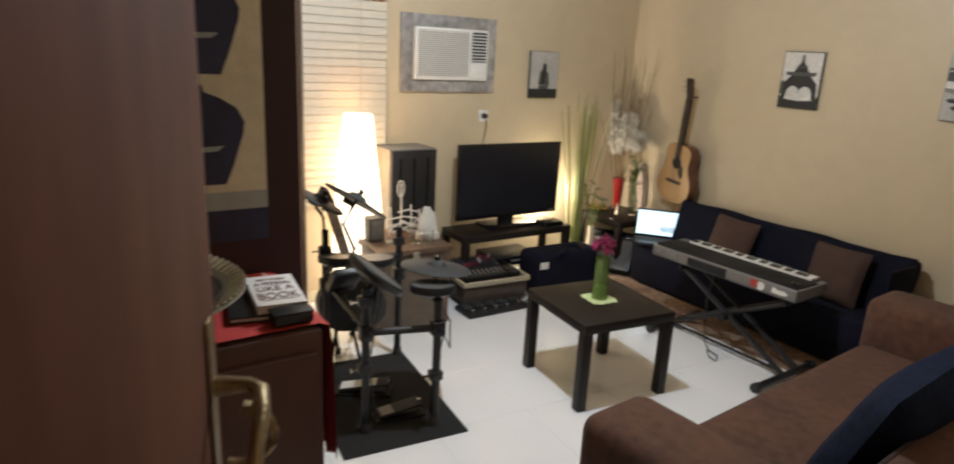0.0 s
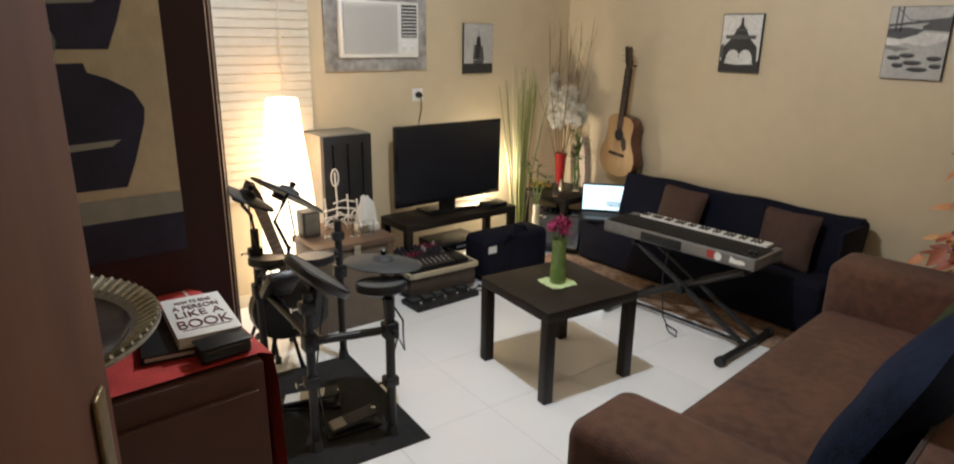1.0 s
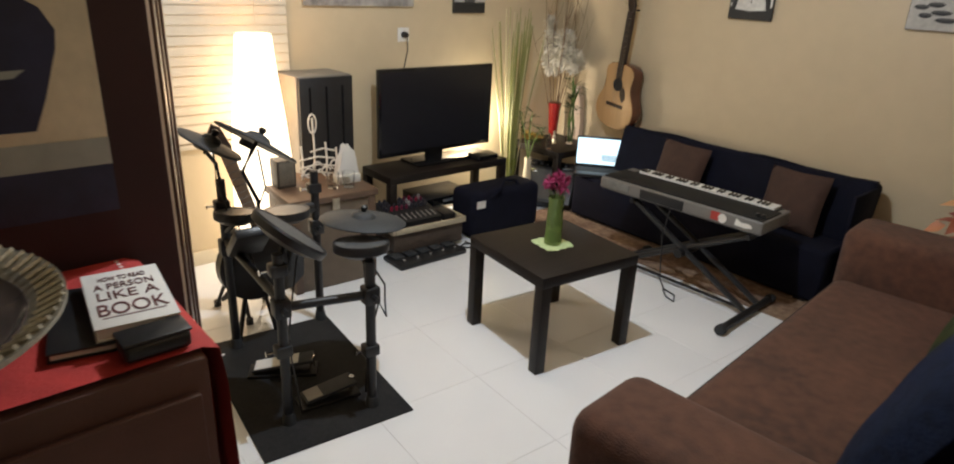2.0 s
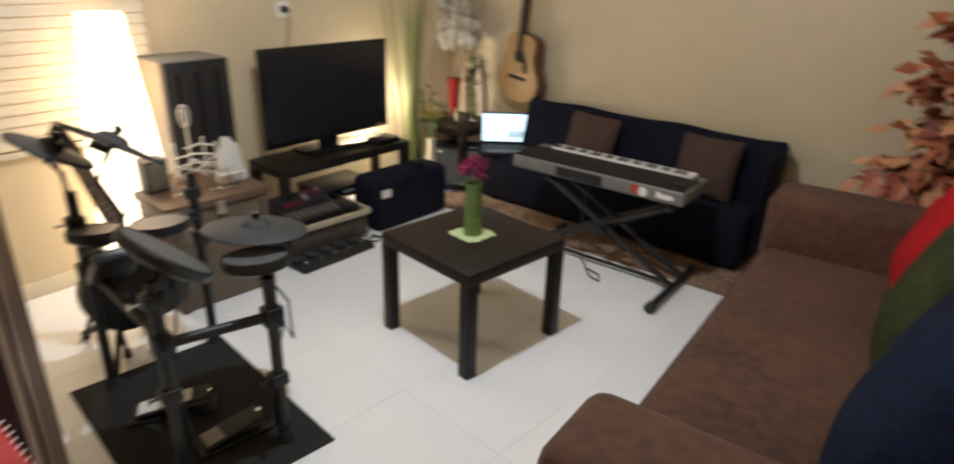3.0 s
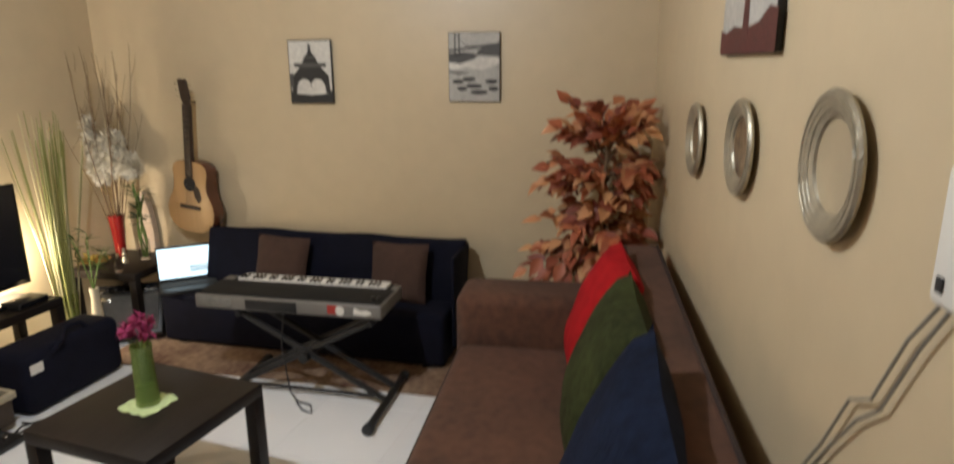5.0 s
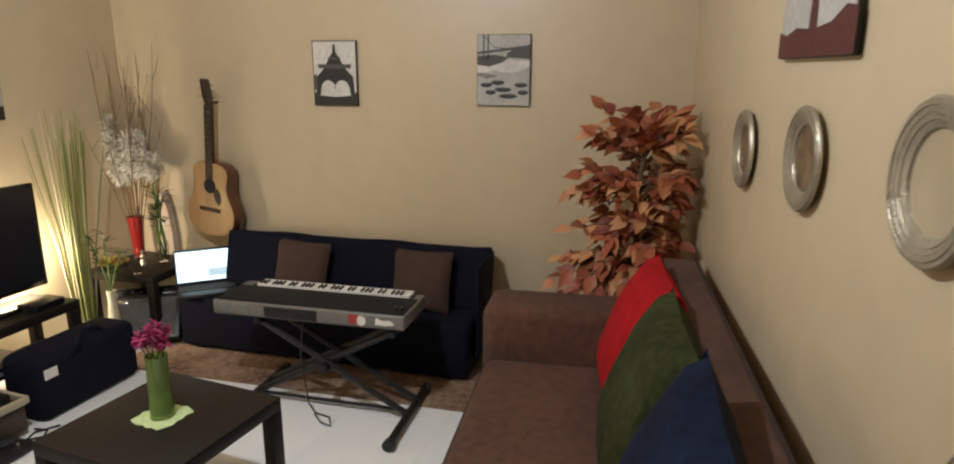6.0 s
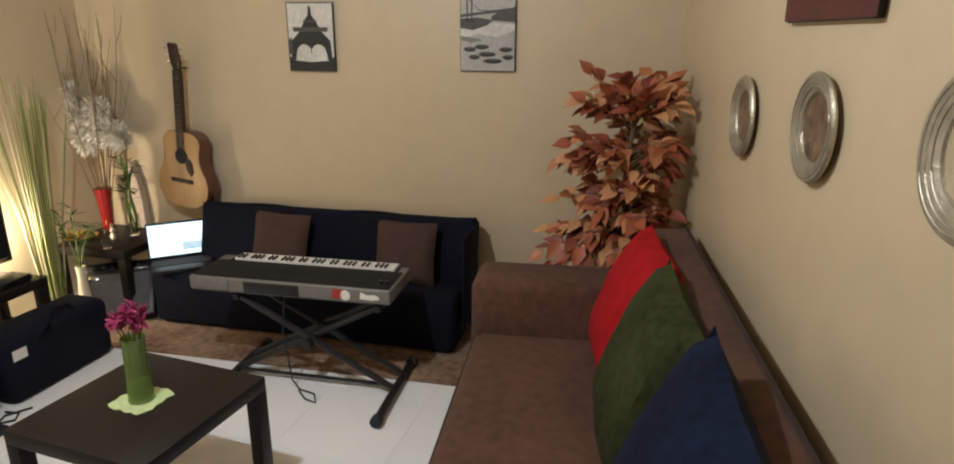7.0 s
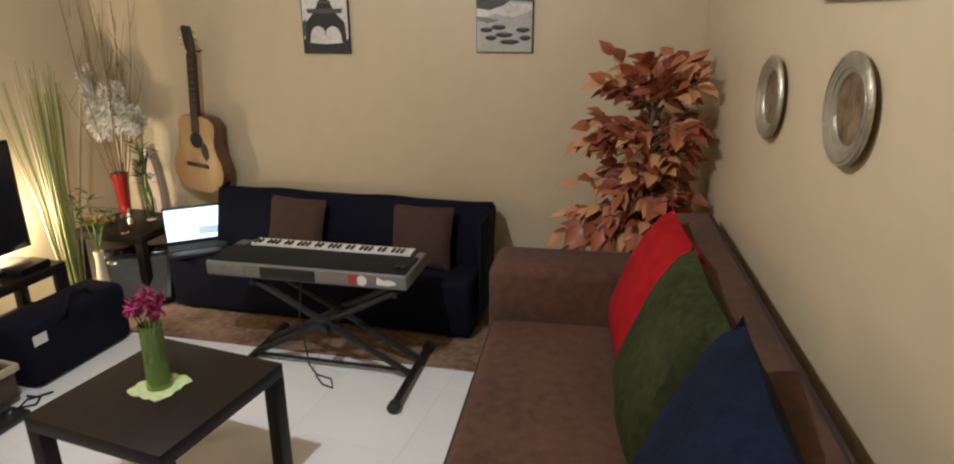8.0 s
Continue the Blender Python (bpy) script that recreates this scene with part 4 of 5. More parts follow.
def text_part(words, size, m, material, parent, width=None):
    cu = bpy.data.curves.new("title", "FONT")
    cu.body, cu.size, cu.extrude, cu.align_x = words, size, 0.0006, "CENTER"
    tmp = bpy.data.objects.new("title", cu)
    scene.collection.objects.link(tmp)
    me = bpy.data.meshes.new_from_object(tmp.evaluated_get(bpy.context.evaluated_depsgraph_get()))
    bpy.data.objects.remove(tmp)
    b = bmesh.new()
    b.from_mesh(me)
    w = max(v.co.x for v in b.verts) - min(v.co.x for v in b.verts)
    sx = width / w if width else 1.0
    bmesh.ops.transform(b, matrix=m @ Matrix.Diagonal((sx, 1, 1, 1)), verts=b.verts)
    left = set(b.verts)
    while left:
        seed = left.pop()
        isle, todo = {seed}, [seed]
        while todo:
            for e in todo.pop().link_edges:
                for v in e.verts:
                    if v not in isle:
                        isle.add(v)
                        todo.append(v)
        left -= isle
        one = bmesh.new()
        made = {v: one.verts.new(v.co) for v in isle}
        for f in {f for v in isle for f in v.link_faces}:
            one.faces.new([made[v] for v in f.verts])
        part("letter", one, material, parent, smooth=False)
    b.free()


for k, (wd, yy, sz, wid) in enumerate((("HOW TO READ", 0.072, 0.026, 0.08), ("A PERSON", 0.034, 0.036, 0.1), ("LIKE A", -0.012, 0.05, 0.1), ("BOOK", -0.075, 0.066, 0.11))):
    text_part(wd, sz, BM_ @ Matrix.Translation((0, yy, 0.0248)), INK, bk, wid)
bm = B()
box(bm, -0.05, 0.05, -0.085, -0.082, 0.0242, 0.0248, m=BM_)
part("title_rule", bm, INK, bk, smooth=False)
b2 = thing("dark_book", "dark covered book lying under the paperback", "book", (2.80, -3.66, CT + 0.005))
M2 = Matrix.Translation((2.80, -3.625, CT + 0.006)) @ Matrix.Rotation(radians(78), 4, "Z")
part("pages", box(B(), -0.075, 0.075, -0.118, 0.118, 0.003, 0.013, m=M2), PAPER, b2)
part("cover", box(B(), -0.08, 0.08, -0.123, 0.123, 0.013, 0.017, 0.001, M2), BLACK, b2)
part("back_cover", box(B(), -0.08, 0.08, -0.123, 0.123, 0.0, 0.003, m=M2), BLACK, b2)
wl = thing("wallet", "folded black leather wallet on the red cloth", "wallet", (2.925, -3.585, CT + 0.005))
part("body", box(B(), 2.93, 2.985, -3.635, -3.528, CT + 0.006, CT + 0.038, 0.010, seg=3), BLACK, wl)
part("flap", box(B(), 2.928, 2.987, -3.636, -3.527, CT + 0.038, CT + 0.044, 0.003), BLACK, wl)

put((2.6, -3.46, 0), (2.604, -3.648, 0), 0, 1.055)
tr = thing("round_tray", "large round silver tray with a pierced rim", "tray", (2.88, -3.88, CT))
m = Matrix.Translation((2.88, -3.88, CT + 0.078))
R = 0.25
part("pan", lathe(B(), [(0, 0.0), (R * 0.78, 0.0), (R * 0.84, 0.012), (R * 0.82, 0.014), (R * 0.76, 0.003), (0, 0.003)], 48, m), mat("dark_tray_glass", (0.06, 0.045, 0.04), 0.15, var=0.2), tr, "dark mirrored base")
part("rim", lathe(B(), [(R * 0.82, 0.012), (R * 0.86, 0.018), (R * 0.97, 0.03), (R, 0.032), (R, 0.026), (R * 0.86, 0.01), (R * 0.82, 0.008)], 64, m), SILVER, tr, "pierced silver gilt rim")
for i in range(72):
    a = i * math.pi / 36
    part("bead", tube(B(), [m @ Vector((R * 0.87 * math.cos(a), R * 0.87 * math.sin(a), 0.022)), m @ Vector((R * 0.985 * math.cos(a), R * 0.985 * math.sin(a), 0.036))], 0.0035, 5), SILVER, tr)
part("foot", lathe(B(), [(0, -0.073), (0.09, -0.073), (0.085, -0.062), (0.03, -0.045), (0.025, -0.015), (0.06, 0.0), (0, 0.0)], 28, m), SILVER, tr)

# abstract painting of stacked dark vessels
put((2.6, -3.788, 1.12), (2.6, -3.915, 1.137), 0, 1.0)
pt = thing("painting", "abstract painting of stacked navy vessels on cream", "painting", (XP, -3.788, 1.12))
PM = Matrix.Translation((XP + 0.019, -3.788, 1.12)) @ Matrix.Rotation(math.pi / 2, 4, "Z") @ Matrix.Scale(0.853, 4)
CREAM = mat("cream_canvas_paint", (0.66, 0.58, 0.43), 0.8, var=0.12, scale=30, bump=0.3)
NAVYP = mat("navy_oil_paint", (0.022, 0.025, 0.065), 0.6, var=0.5, scale=12, bump=0.2)
TEAL = mat("grey_teal_paint", (0.20, 0.26, 0.25), 0.7, var=0.2, scale=20)
GREYP = mat("grey_blue_paint", (0.36, 0.38, 0.36), 0.7, var=0.2, scale=20)
part("canvas", box(B(), -0.27, 0.27, 0.0, 0.02, 0, 1.12, 0.002, PM), CREAM, pt)
part("base_band", flat([(-0.27, 0), (0.27, 0), (0.27, 0.10), (-0.27, 0.10)], PM, 0.001), NAVYP, pt, smooth=False)
part("grey_band", flat([(-0.27, 0.10), (0.27, 0.10), (0.27, 0.155), (-0.27, 0.155)], PM, 0.001), GREYP, pt, smooth=False)
for k in range(3):
    z = 0.18 + k * 0.32
    part("vessel", flat([(-0.24, z), (0.15, z), (0.175, z + 0.06), (0.205, z + 0.15), (0.21, z + 0.185), (0.19, z + 0.225), (0.14, z + 0.255), (0.10, z + 0.27), (0.095, z + 0.29), (-0.24, z + 0.285)], PM, 0.0015), NAVYP, pt, smooth=False)
    part("oval", flat([(-0.05 + 0.10 * math.cos(a), z + 0.335 + 0.06 * math.sin(a)) for a in np.linspace(0, 2 * math.pi, 21)[:-1]], PM, 0.0025), TEAL, pt, smooth=False)
    part("brush_stroke", flat([(-0.1, z + 0.085), (0.13, z + 0.1), (0.15, z + 0.115), (0.0, z + 0.108)], PM, 0.0022), GREYP, pt, smooth=False)

# ---- electronic drum kit ----
put((1.904, -2.924, 0), (1.714, -2.89, 0), -7, 0.97)
dm = single("drum_mat", box(B(), 1.487, 2.371, -3.262, -2.675, 0.0, 0.008, 0.002), MATBLACK, "black rectangular drum mat on the floor", "mat")
dk = thing("electronic_drum_kit", "black electronic drum kit with grey pads on a rack", "drum kit", (1.9, -2.95, 0.008))
POSTS = {"a": (1.56, -3.13, 0.79), "b": (2.20, -3.115, 0.70), "c": (2.26, -2.80, 0.63), "d": (1.50, -2.71, 0.76)}
for k, (x, y, h) in POSTS.items():
    p = part("post", tube(B(), [(x, y, 0.01), (x, y, h)], 0.019, 12), RACK, dk)
    part("rubber_foot", tube(B(), [(x, y, 0.008), (x, y, 0.05)], [0.028, 0.022], 12), RUBBER, p)
    part("clamp", box(B(), x - 0.03, x + 0.03, y - 0.03, y + 0.03, 0.46, 0.53, 0.008), RACK, p)
    part("clamp_knob", tube(B(), [(x + 0.03, y, 0.495), (x + 0.06, y, 0.495)], 0.013, 8), BLACK, p)
for a, b, z in (("b", "c", 0.495), ("a", "b", 0.52), ("c", "d", 0.52), ("a", "d", 0.60)):
    if (a, b) != ("c", "d"):
        part("cross_bar", tube(B(), [(*POSTS[a][:2], z), (*POSTS[b][:2], z)], 0.017, 10), RACK, dk)


def disc_pose(c, nrm):
    return Matrix.Translation(c) @ Vector(nrm).to_track_quat("Z", "Y").to_matrix().to_4x4()


def pad(c, nrm, r, arm_from):
    m = disc_pose(c, nrm)
    p = part("drum_pad", lathe(B(), [(0, -0.045), (r * 0.6, -0.045), (r * 0.97, -0.025), (r, 0.0), (r * 0.97, 0.008), (r * 0.9, 0.008), (r * 0.9, 0.002), (0, 0.002)], 32, m), BLACK, dk, "black drum pad shell")
    part("pad_head", lathe(B(), [(0, 0.0025), (r * 0.89, 0.0025), (r * 0.89, 0.006), (0, 0.0065)], 32, m), PADGREY, p, "grey playing surface")
    part("pad_arm", tube(B(), [arm_from, (Vector(arm_from) + m @ Vector((0, 0, -0.09))) / 2 + Vector((0, 0, 0.02)), m @ Vector((0, 0, -0.04))], 0.011, 8), RACK, p)


def cymbal(c, nrm, r, post, bend):
    m = disc_pose(c, nrm)
    p = part("cymbal_pad", lathe(B(), [(0, -0.004), (r * 0.25, -0.004), (r * 0.98, -0.016), (r, -0.012), (r * 0.96, -0.006), (r * 0.3, 0.006), (r * 0.24, 0.02), (0.02, 0.026), (0, 0.026)], 36, m), RUBBER, dk, "dark rubber cymbal pad")
    part("wing_nut", tube(B(), [m @ Vector((0, 0, 0.02)), m @ Vector((0, 0, 0.045)), m @ Vector((0, 0, 0.052))], [0.008, 0.016, 0.008], 10), BLACK, p)
    part("sensor_box", tube(B(), [m @ Vector((0.03, 0.02, -0.02)), m @ Vector((0.03, 0.02, -0.045))], 0.026, 12), BLACK, p)
    pts = [Vector(post)] + [Vector(q) for q in bend] + [m @ Vector((0, 0, -0.05)), m @ Vector((0, 0, 0.03))]
    part("boom_arm", tube(B(), pts, 0.008, 8), RACK, p)


pad((2.19, -2.80, 0.672), (-0.12, 0.05, 1), 0.105, (2.26, -2.80, 0.60))
pad((2.10, -3.03, 0.728), (0.02, 0.57, 0.72), 0.150, (2.20, -3.11, 0.60))
pad((1.65, -3.105, 0.672), (-0.1, 0.1, 1), 0.085, (1.56, -3.13, 0.56))
pad((1.65, -2.895, 0.645), (-0.1, 0.0, 1), 0.10, (1.50, -2.71, 0.58))
cymbal((2.05, -2.725, 0.715), (-0.05, 0.12, 1), 0.168, (2.06, -2.72, 0.02), [(2.06, -2.72, 0.4)])
cymbal((1.65, -3.17, 0.972), (0.06, 0.49, 0.87), 0.13, (1.56, -3.13, 0.78), [(1.565, -3.14, 0.86), (1.60, -3.18, 0.92)])
cymbal((1.75, -3.02, 0.987), (-0.10, 0.55, 0.83), 0.168, (1.72, -3.03, 0.60), [(1.74, -3.035, 0.74), (1.72, -3.08, 0.86)])
m = Matrix.Translation((1.50, -3.015, 0.36)) @ Matrix.Rotation(radians(84), 4, "Y")
kp = part("kick_pad", lathe(B(), [(0, 0.05), (0.13, 0.05), (0.15, 0.04), (0.152, -0.03), (0.13, -0.05), (0, -0.05)], 28, m), BLACK, dk, "round black kick pad")
part("kick_stand", tube(B(), [(1.50, -3.10, 0.012), (1.50, -3.05, 0.25), (1.50, -2.98, 0.25), (1.50, -2.93, 0.012)], 0.012, 8), RACK, kp)
part("sound_module", box(B(), -0.11, 0.11, -0.07, 0.07, -0.02, 0.02, 0.008, Matrix.Translation((1.80, -3.10, 0.60)) @ Matrix.Rotation(radians(-40), 4, "Y")), BLACK, dk, "black sound module with small buttons")


def pedal(c, rz, length, label_w):
    m = Matrix.Translation(c) @ Matrix.Rotation(radians(rz), 4, "Z")
    t = thing("drum_pedal", "black foot pedal with a pale label on the mat", "pedal", c, "drum pedals")
    part("base_plate", box(B(), -length / 2, length / 2, -0.05, 0.05, 0.0, 0.014, 0.004, m), BLACK, t)
    m2 = m @ Matrix.Translation((-length / 2 + 0.02, 0, 0.02)) @ Matrix.Rotation(radians(-9), 4, "Y")
    fb = part("foot_board", box(B(), 0, length - 0.03, -0.042, 0.042, 0.0, 0.014, 0.004, m2), RUBBER, t)
    part("label_plate", box(B(), 0.01, 0.01 + label_w, -0.036, 0.036, 0.014, 0.016, m=m2), PAPER if label_w > 0.1 else mat("grey_tread", (0.2, 0.19, 0.17), 0.5), fb)
    part("post", tube(B(), [m @ Vector((length / 2 - 0.02, 0, 0.01)), m @ Vector((length / 2 - 0.02, 0, 0.07))], 0.012, 8), CHROME, t)


pedal((1.86, -3.02, 0.008), 65, 0.28, 0.18)
pedal((2.13, -2.93, 0.008), 88, 0.24, 0.06)
single("drum_cable", tube(B(), [(2.24, -2.78, 0.6), (2.22, -2.72, 0.5), (2.2, -2.71, 0.42), (2.25, -2.73, 0.38), (2.27, -2.77, 0.46), (2.25, -2.8, 0.3), (2.2, -2.8, 0.03)], 0.004, 6), BLACK, "thin black cable looped on the drum rack", "cable")

RACKC = ((("b", 0.30), ("c", 0.24), ("a", 0.66), ("d", 0.66), ("b", 0.62)))
for k, h in RACKC:
    x, y, _h = POSTS[k]
    cl = part("boss_clamp", box(B(), x - 0.027, x + 0.027, y - 0.034, y + 0.027, h, h + 0.045, 0.008), RACK, dk)
    part("wing_screw", tube(B(), [(x, y - 0.034, h + 0.022), (x, y - 0.06, h + 0.022), (x, y - 0.066, h + 0.022)], [0.005, 0.005, 0.012], 8), CHROME, cl)
for pts in ([(2.12, -3.02, 0.64), (2.16, -3.06, 0.50), (2.19, -3.09, 0.38), (2.17, -3.08, 0.25), (2.19, -3.06, 0.02)], [(1.66, -3.10, 0.62), (1.75, -3.08, 0.50), (1.85, -3.10, 0.52), (1.95, -3.10, 0.45), (2.05, -3.11, 0.5)], [(1.63, -3.16, 0.94), (1.585, -3.15, 0.80), (1.62, -3.13, 0.68), (1.60, -3.12, 0.58)], [(1.74, -3.02, 0.95), (1.77, -3.01, 0.8), (1.74, -3.05, 0.68), (1.78, -3.09, 0.6)], [(2.06, -2.725, 0.68), (2.12, -2.73, 0.56), (2.2, -2.79, 0.5)]):
    single("drum_cable", tube(B(), [Vector(pts[i]).lerp(Vector(pts[i + 1]), f) for i in range(len(pts) - 1) for f in (0, 0.5)] + [Vector(pts[-1])], 0.0035, 6), BLACK, "thin black cable hanging on the drum rack", "cable")

# bass guitar on a floor stand behind the drums
put((1.165, -2.96, 0), (1.06, -2.83, 0), 0, 0.97)
bg = thing("bass_guitar", "dark electric bass guitar resting on a floor stand", "guitar", (1.15, -3.03, 0.05))
GB = Matrix.Translation((1.24, -2.84, 0.10)) @ Matrix.Rotation(radians(80), 4, "Z") @ Matrix.Rotation(radians(-17), 4, "Y") @ Matrix.Rotation(radians(5), 4, "X")
bo = [(-0.06, 0.0), (-0.13, 0.04), (-0.16, 0.12), (-0.14, 0.2), (-0.115, 0.26), (-0.14, 0.34), (-0.13, 0.41), (-0.09, 0.42), (-0.05, 0.36), (0.03, 0.36), (0.07, 0.42), (0.12, 0.45), (0.13, 0.4), (0.11, 0.3), (0.13, 0.22), (0.15, 0.13), (0.12, 0.04), (0.05, 0.0)]
part("body", prism(B(), bo, -0.02, 0.02, GB, 0.006), GLOSSBLACK, bg, "glossy dark body")
part("neck", box(B(), -0.026, 0.026, -0.03, -0.008, 0.34, 0.78, 0.006, GB), NECKWOOD, bg)
part("fretboard", box(B(), -0.027, 0.027, -0.036, -0.03, 0.30, 0.78, 0.001, GB), mat("worn_fretboard", (0.16, 0.10, 0.06), 0.4), bg)
for i in range(14):
    z = 0.78 - 0.46 * (1 - 0.9439 ** (i + 1)) / (1 - 0.9439 ** 17)
    part("fret", box(B(), -0.027, 0.027, -0.0375, -0.036, z, z + 0.002, m=GB), CHROME, bg, smooth=False)
part("headstock", prism(B(), [(-0.026, 0.78), (-0.042, 0.80), (-0.036, 0.90), (-0.01, 0.93), (0.018, 0.905), (0.032, 0.81), (0.026, 0.78)], -0.03, -0.012, GB, 0.002), NECKWOOD, bg)
for i in range(4):
    part("tuning_peg", tube(B(), [GB @ Vector((-0.04, -0.02, 0.805 + 0.026 * i)), GB @ Vector((-0.065, -0.02, 0.805 + 0.026 * i)), GB @ Vector((-0.075, -0.02, 0.805 + 0.026 * i))], [0.004, 0.004, 0.011], 8), CHROME, bg)
gs = thing("guitar_stand", "black tubular guitar stand on the floor", "guitar stand", (1.15, -3.04, 0))
for p in (((1.12, -3.02, 0.3), (1.03, -3.10, 0.012)), ((1.12, -3.02, 0.3), (1.10, -2.88, 0.012)), ((1.12, -3.02, 0.3), (1.30, -3.05, 0.012))):
    part("leg", tube(B(), [p[0], p[1]], 0.010, 8), RACK, gs)
    part("rubber_foot", tube(B(), [(p[1][0], p[1][1], 0.0), (p[1][0], p[1][1], 0.03)], 0.018, 8), RUBBER, gs)
part("cradle", tube(B(), [(1.24, -3.12, 0.16), (1.17, -3.12, 0.10), (1.12, -3.02, 0.10), (1.17, -2.92, 0.10), (1.24, -2.92, 0.16)], 0.010, 8), RUBBER, gs)

# ---- chest with ornaments ----
put((0.883, -2.49, 0), (0.852, -2.364, 0), -4.4, 1.0)
ch = thing("wooden_chest", "brown wooden chest with a grey-brown front", "chest", (0.90, -2.49, 0))
part("body", box(B(), 0.66, 1.10, -2.72, -2.26, 0.0, 0.47, 0.006), CHESTFRONT, ch)
part("lid", box(B(), 0.645, 1.115, -2.735, -2.245, 0.47, 0.505, 0.006), CARDWOOD, ch, "brown wooden lid")
for y in (-2.70, -2.28):
    part("corner_post", box(B(), 1.10, 1.108, y - 0.02, y + 0.02, 0.0, 0.47, 0.002), CARDWOOD, ch)
part("latch", box(B(), 1.115, 1.122, -2.51, -2.47, 0.43, 0.49, 0.003), SILVER, ch)
sp = thing("small_speaker", "small dark box speaker on the chest", "speaker", (0.84, -2.64, 0.505))
part("body", box(B(), 0.79, 0.89, -2.70, -2.60, 0.506, 0.65, 0.005), mat("dark_speaker_box", (0.05, 0.04, 0.03), 0.5), sp)
part("grille", box(B(), 0.89, 0.894, -2.69, -2.61, 0.52, 0.64, 0.002), mat("grey_speaker_cloth", (0.14, 0.12, 0.09), 0.8, var=0.3, scale=150), sp)
wo = thing("wire_ornament", "white curled wire chair-shaped ornament", "ornament", (0.82, -2.47, 0.505))
WIREM = mat("white_painted_wire", (0.66, 0.62, 0.54), 0.5, var=0.15)
for k, (y, z0, z1) in enumerate(((-2.53, 0.507, 0.69), (-2.47, 0.507, 0.84), (-2.41, 0.507, 0.71), (-2.36, 0.507, 0.68))):
    part("upright", tube(B(), [(0.80 + 0.02 * k, y, z0), (0.79 + 0.02 * k, y + 0.01, (z0 + z1) / 2), (0.80 + 0.02 * k, y, z1)], 0.006, 6), WIREM, wo)
part("loop", tube(B(), [(0.82, -2.47 + 0.022 * math.cos(a), 0.81 + 0.05 * math.sin(a)) for a in np.linspace(0, 2 * math.pi, 18)], 0.005, 6), WIREM, wo)
for k in range(4):
    z = 0.53 + 0.042 * k
    y0, y1 = (-2.54, -2.36) if k < 3 else (-2.48, -2.36)
    part("rung", tube(B(), [(0.80, y0, z), (0.83, (y0 + y1) / 2, z + 0.02), (0.84, y1, z + 0.004)], 0.005, 6), WIREM, wo)
for k in range(4):
    c = (0.86, -2.52 + 0.05 * k, 0.56 + 0.03 * (k % 2))
    part("scroll", tube(B(), [(c[0], c[1] + 0.024 * math.cos(a), c[2] + 0.024 * math.sin(a)) for a in np.linspace(0, 5.6, 16)], 0.005, 6), WIREM, wo)
tis = thing("tissue_holder", "white paper tissues standing in a holder", "tissues", (0.93, -2.33, 0.505))
part("holder", box(B(), 0.89, 0.97, -2.40, -2.27, 0.506, 0.55, 0.006), WIREM, tis)
bm = B()
for k in range(5):
    x = 0.90 + 0.012 * k
    a = [bm.verts.new((x + 0.004 * math.sin(i * 1.7 + k), -2.395 + 0.12 * i / 6, 0.548)) for i in range(7)]
    b = [bm.verts.new((x + 0.012 * math.sin(i * 1.3 + k * 2), -2.385 + 0.10 * i / 6, 0.60 + 0.11 * math.sin(math.pi * (i + 0.4) / 7) + 0.012 * math.sin(i * 3.1 + k))) for i in range(7)]
    for i in range(6):
        bm.faces.new((a[i], a[i + 1], b[i + 1], b[i]))
part("tissue", bm, PAPER, tis)
gl = thing("drinking_glass", "small clear glass on the chest", "glass", (1.0, -2.45, 0.505), "glasses on the chest")
part("bowl", lathe(B(), [(0, 0.0), (0.028, 0.0), (0.034, 0.08), (0.031, 0.08), (0.026, 0.008), (0, 0.008)], 18, Matrix.Translation((1.0, -2.45, 0.507))), CLEAR, gl)
copy_thing(gl, Matrix.Translation(PLACE @ Vector((1.02, -2.37, 0.505))))

# ---- mixer, pedal board, bag and amplifier ----
put((0.89, -1.835, 0), (0.834, -1.697, 0.002), -5.2, 0.95)
mc = thing("mixer_case", "black audio mixer in an open beige-rimmed case", "mixer", (0.88, -1.83, 0))
part("case_tub", box(B(), 0.72, 1.06, -2.09, -1.58, 0.03, 0.16, 0.008), mat("grey_brown_case", (0.07, 0.05, 0.036), 0.7, var=0.2), mc)
for a in ((0.70, 1.075, -2.105, -2.085), (0.70, 1.075, -1.585, -1.565), (0.70, 0.72, -2.085, -1.585), (1.06, 1.08, -2.085, -1.585)):
    part("case_rim", box(B(), *a, 0.16, 0.195, 0.004), BEIGE, mc)
MM = Matrix.Translation((0.88, -1.87, 0.20)) @ Matrix.Rotation(radians(12), 4, "Y")
mx_ = part("mixer_panel", box(B(), -0.14, 0.14, -0.2, 0.15, -0.03, 0.045, 0.008, MM), BLACK, mc, "black mixer panel with knobs and faders")
rnd = random.Random(5)
# red tones also stand for the mixer's small red lights, as plain paint
KN = [mat("knob_%s" % n_, c_, 0.4) for n_, c_ in (("red", (0.28, 0.02, 0.05)), ("grey", (0.32, 0.30, 0.29)), ("dark", (0.04, 0.04, 0.05)), ("wine", (0.14, 0.02, 0.05)))]
